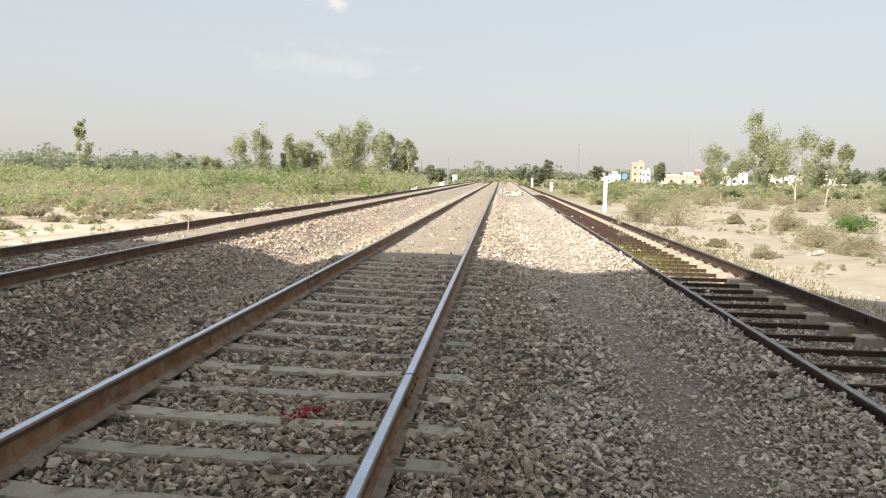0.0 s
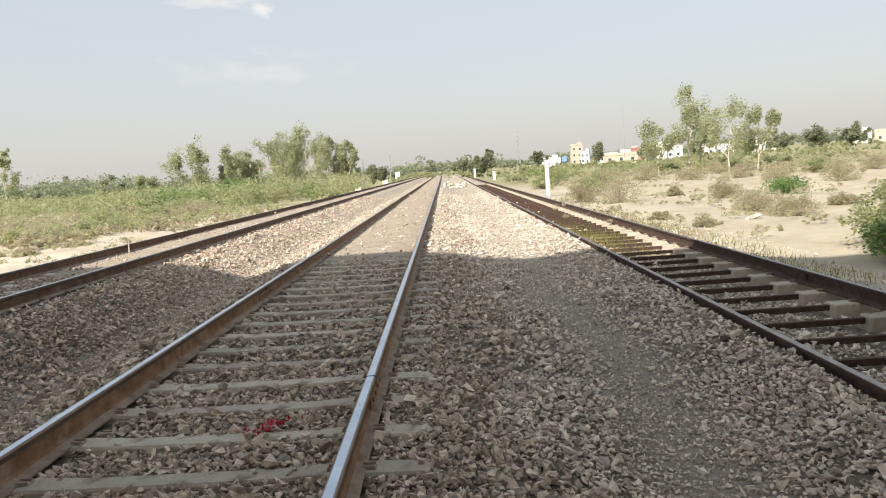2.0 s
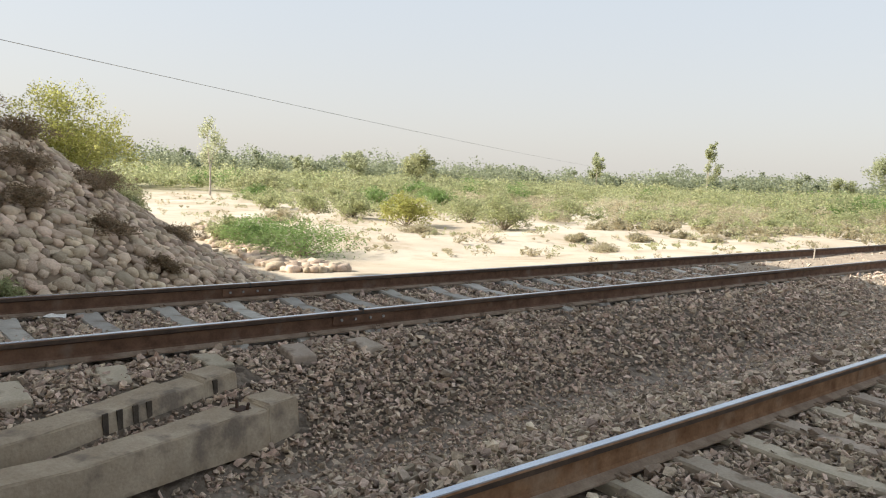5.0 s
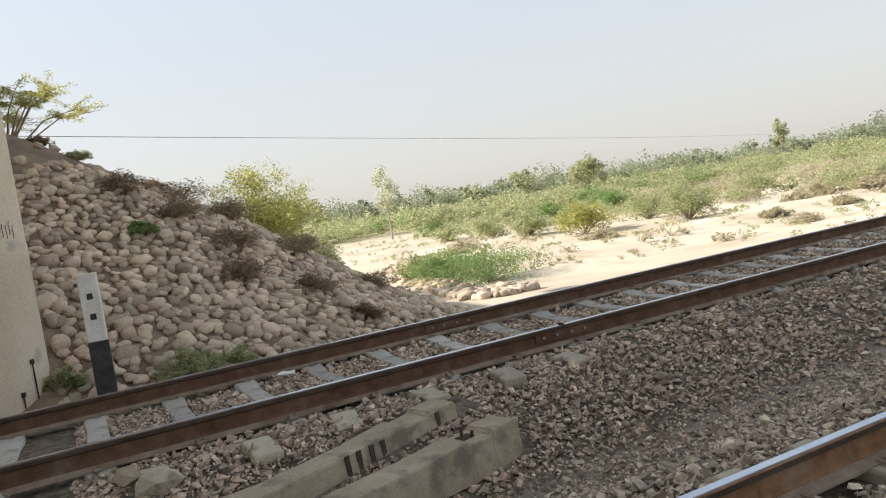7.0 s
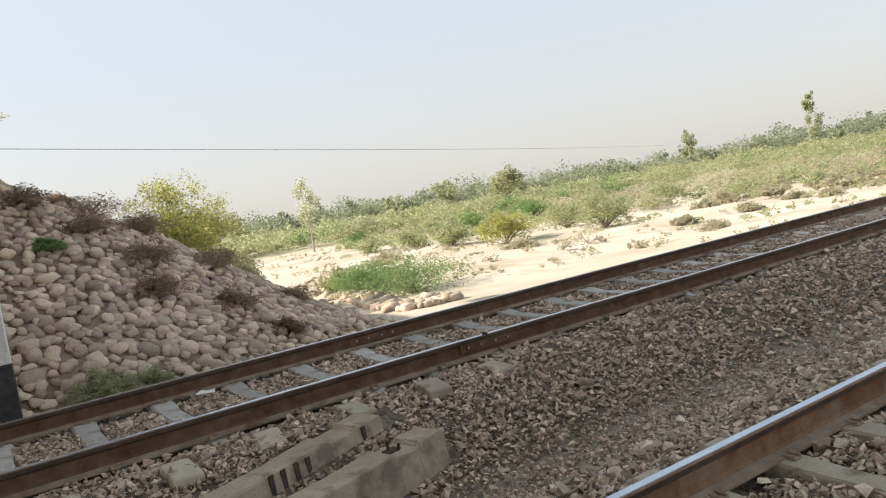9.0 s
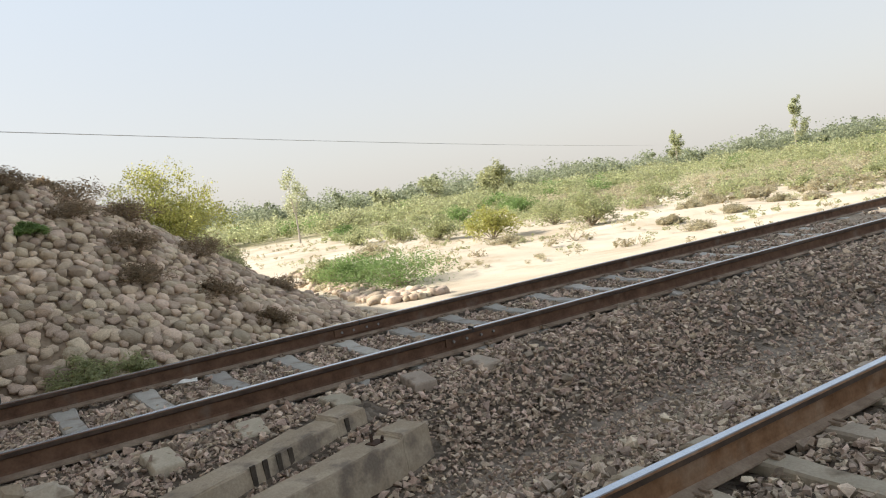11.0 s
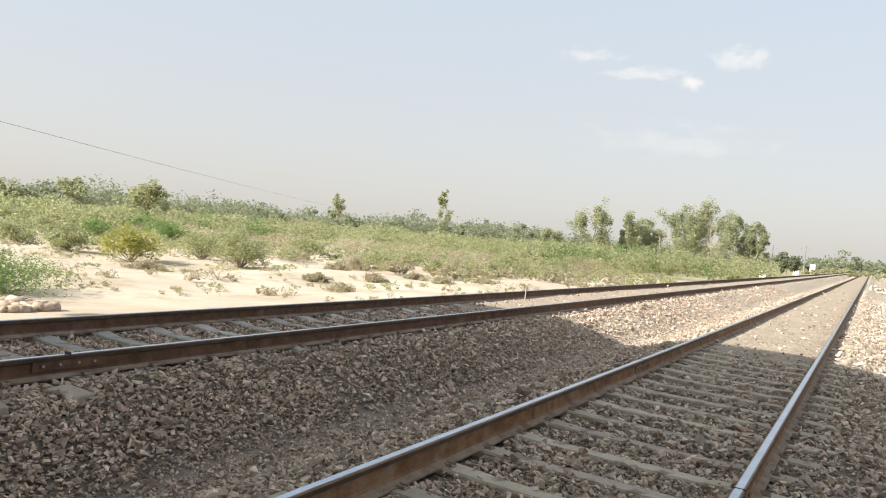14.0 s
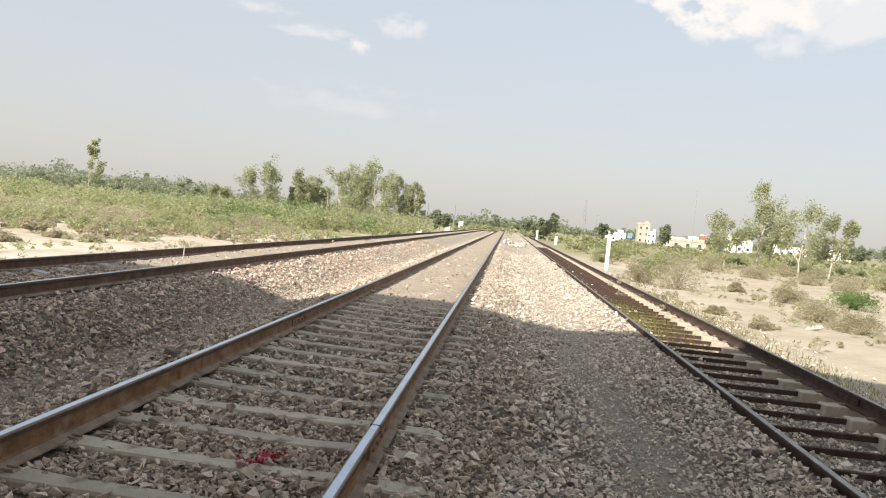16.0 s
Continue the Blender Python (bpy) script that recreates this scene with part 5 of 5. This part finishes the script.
TOWN = [(-10.3, 290, 7, 8, 9.5, M_HOUSE_T, 3, "three-storey tan concrete house in the far town"), (-11.0, 285, 5, 6, 5.5, M_HOUSE, 2, "white two-storey house in the far town"), (-8.4, 270, 9, 8, 3.6, M_HOUSE, 1, "low white house in the far town"),
        (-16.2, 205, 9, 7, 4.2, M_HOUSE, 1, "white house with dark windows in the far town"), (-15.0, 210, 7, 6, 4.4, M_HOUSE_R, 1, "red-brick house in the far town"), (-13.6, 175, 12, 6, 2.6, M_HOUSE_T, 1, "low tan walled house in the far town"), (-17.4, 215, 7, 6, 3.6, M_HOUSE, 1, "white house behind the trees"),
        (-19.7, 215, 8, 6, 3.2, M_HOUSE, 1, "low white house behind the trees"), (-21.0, 220, 8, 6, 3.0, M_HOUSE, 1, "low white house behind the trees"), (-23.8, 210, 12, 6, 3.0, M_HOUSE, 1, "long low white house in the far town"), (-15.9, 190, 3, 3, 2.8, M_HOUSE_B, 1, "small blue-painted hut in the far town"), (-9.4, 250, 2.4, 2.4, 3.4, M_HOUSE_B, 1, "small blue water tank house"),
        (-29.5, 230, 9, 7, 3.6, M_HOUSE, 1, "white house among trees"), (-31.4, 225, 12, 7, 3.4, M_HOUSE_T, 1, "tan house among trees"), (-33.2, 240, 12, 8, 4.0, M_HOUSE, 1, "white house on the rise"), (-12.6, 260, 10, 7, 3.4, M_HOUSE, 1, "white house in the far town"), (-14.3, 270, 10, 7, 4.4, M_HOUSE, 1, "white house in the far town")]
for i, (az, d, w, dp, h, m, fls, lab) in enumerate(TOWN):
    house(polar(az, d * 1.5), w * 0.95, dp * 0.9, h * 1.12, m, az + random.Random(i).uniform(-12, 12), i, lab, fls, h > 3.5)


def mast(az, d, h, label, lattice=False):
    x, y = polar(az, d)
    ob = thing("mast", label, "mast", (x, y, surface(x, y)), 0, "masts and poles")
    bm = bmesh.new()
    if lattice:
        for sx, sy in ((-1, -1), (1, -1), (1, 1), (-1, 1)):
            cyl(bm, (sx * 1.1, sy * 1.1, -0.3), (sx * 0.15, sy * 0.15, h), 0.09, 0.07, 5)
        for k in range(9):
            t0 = k / 9
            q = 1.1 + (0.15 - 1.1) * t0
            for a, b in (((-q, -q), (q, -q)), ((q, -q), (q, q)), ((q, q), (-q, q)), ((-q, q), (-q, -q))):
                cyl(bm, (*a, h * t0), (*b, h * (t0 + 0.08)), 0.05, 0.05, 4)
    else:
        cyl(bm, (0, 0, -0.3), (0, 0, h), 0.12, 0.07, 8)
    part("shaft", bm, M_GREY_METAL, ob)
    if not lattice and h < 12:
        bm = bmesh.new()
        box(bm, -0.9, 0.9, -0.05, 0.05, h - 0.6, h - 0.48)
        part("crossarm", bm, M_GREY_METAL, ob)
    return ob


mast(-13.9, 240, 20.0, "tall slender grey radio mast above the town")
mast(-5.9, 420, 22.0, "far grey lattice tower", True)
mast(-6.8, 260, 9.5, "wooden-grey power pole in the scrub")
mast(4.1, 130, 5.0, "power pole beside the far track")
mast(6.2, 120, 5.0, "power pole beside the gum trees")
pole_at = [polar(14.0, 104), polar(13.3, 106)]
for x, y in pole_at:
    ob = thing("power_pole", "white double power pole standing in the scrub", "power pole", (x, y, surface(x, y)), 20, "double power pole")
    bm = bmesh.new()
    cyl(bm, (0, 0, -0.3), (0, 0, 4.5), 0.09, 0.07, 8)
    part("pole", bm, M_CONC_OLD, ob)
    bm = bmesh.new()
    box(bm, -0.6, 0.6, -0.03, 0.03, 4.38, 4.44)
    for xx in (-0.55, 0, 0.55):
        cyl(bm, (xx, 0, 4.44), (xx, 0, 4.62), 0.04, 0.03, 6)
    part("crossarm", bm, M_CONC_OLD, ob)

# overhead wire far across the flat
wp0, wp1, wp2 = np.array((-30.0, -18.0, 8.05)), np.array((-88.0, 72.0, 7.1)), np.array((-185.0, 232.0, 8.5))
pts = [(1 - t) ** 2 * wp0 + 2 * t * (1 - t) * wp1 + t * t * wp2 for t in np.linspace(0, 1, 40)]
wire = part("overhead_wire", tubes_mesh("overhead_wire", [(pts, [0.022] * 40)], M_GREY_METAL, 5), None)
tagged(wire, "thin sagging overhead wire crossing above the scrub", "wire")

# white stone heap between the tracks and along the toe of the bank
hr = np.random.default_rng(8)
hp = np.stack([hr.normal(1.75, 0.45, 60), hr.normal(72, 1.6, 60), np.zeros(60)], 1)
hp[:, 2] = ground_height(hp[:, 0], hp[:, 1]) + hr.uniform(0.0, 0.35, 60)
tagged(part("stone_heap", stones("stone_heap", hp, hr.uniform(0.14, 0.32, 60), hr, M_STONE_R), None), "small heap of pale stones between the tracks", "stones", kind="stuff")


# ---- pitching stones of the embankment ----
def round_stone(seed):
    rg = np.random.default_rng(seed)
    seg, rings = 7, 4
    v = [(0, 0, -1)]
    for r in range(1, rings):
        t = math.pi * r / rings
        v += [(math.sin(t) * math.cos(2 * math.pi * k / seg), math.sin(t) * math.sin(2 * math.pi * k / seg), -math.cos(t)) for k in range(seg)]
    v.append((0, 0, 1))
    f = [(0, 1 + (k + 1) % seg, 1 + k) for k in range(seg)]
    for r in range(rings - 2):
        a, b = 1 + r * seg, 1 + (r + 1) * seg
        for k in range(seg):
            f += [(a + k, a + (k + 1) % seg, b + (k + 1) % seg), (a + k, b + (k + 1) % seg, b + k)]
    t = 1 + (rings - 2) * seg
    f += [(t + k, t + (k + 1) % seg, len(v) - 1) for k in range(seg)]
    v = np.array(v)
    v = np.sign(v) * np.abs(v) ** 0.60
    v = v * (1 + 0.15 * rg.uniform(-1, 1, (len(v), 1))) + 0.075 * rg.normal(size=v.shape)
    return v * rg.uniform(0.7, 1.25, 3), np.array(f)


SHAPES = [round_stone(k) for k in range(14)]
SHAPE_MESH = [tri_mesh("pitching_stone", v, f, [M_BOULDER], smooth=True) for v, f in SHAPES]
br = np.random.default_rng(15)
spots = []
row = 0
x = -17.2
while x < -7.9:
    y = -3.2 + (row % 2) * 0.07
    while y < 10.5:
        px, py = x + br.normal(0, 0.034), y + br.normal(0, 0.038)
        b, g = float(bank_height(np.float64(px), np.float64(py))), float(ground_height(px, py))
        free = b > 2.75 + 0.3 * math.sin(py * 2) or b < g - 0.12
        if free and 2.5 < b < 3.9 and br.random() < 0.07:
            free = False
        if not free and not (abs(px - PIER_X) < 0.75 and abs(py - PIER_Y) < 0.8) and px < -8.15:
            spots.append((px, py, max(b, g), br.uniform(0.056, 0.094) * (1.35 if br.random() < 0.15 else 1.0)))
        y += 0.154
    x += 0.134
    row += 1
for _ in range(330):                       # stones rolled off the toe, out on the sunlit sand
    px = -12.8 - 13.5 * br.random() ** 1.3
    py = 8.75 + (-13.0 - px) * 0.19 + br.normal(0, 0.33)
    spots.append((px, py, max(float(ground_height(px, py)), float(bank_height(np.float64(px), np.float64(py)))), br.uniform(0.08, 0.17)))
spots.sort(key=lambda s: math.hypot(s[0] + 8.0, s[1] - 2.0))
jv, jf, jn = [], [], 0
for i, (px, py, pz, r) in enumerate(spots):
    k = int(br.integers(14))
    sc = np.array((r * br.uniform(0.9, 1.3), r * br.uniform(0.8, 1.15), r * br.uniform(0.45, 0.75)))
    up = Vector((surface(px - 0.2, py) - surface(px + 0.2, py), surface(px, py - 0.2) - surface(px, py + 0.2), 0.4)).to_track_quat("Z", "Y").to_matrix().to_4x4()
    m = pose(px, py, pz + 0.32 * r) @ up @ pose(0, 0, 0, br.uniform(-15, 15), br.uniform(-15, 15), br.uniform(0, 360)) @ Matrix.Diagonal((*sc, 1))
    if i < 300:
        piece("pitching_stone", SHAPE_MESH[k], bank, m)
    else:
        mm = np.array(m)
        jv.append(SHAPES[k][0] @ mm[:3, :3].T + mm[:3, 3])
        jf.append(SHAPES[k][1] + jn)
        jn += len(SHAPES[k][0])
rest = part("stone_facing", tri_mesh("stone_facing", np.concatenate(jv), np.concatenate(jf), [M_BOULDER_J], smooth=True), None, bank, "rounded beige stones closely laid")
tagged(rest, kind="stuff")
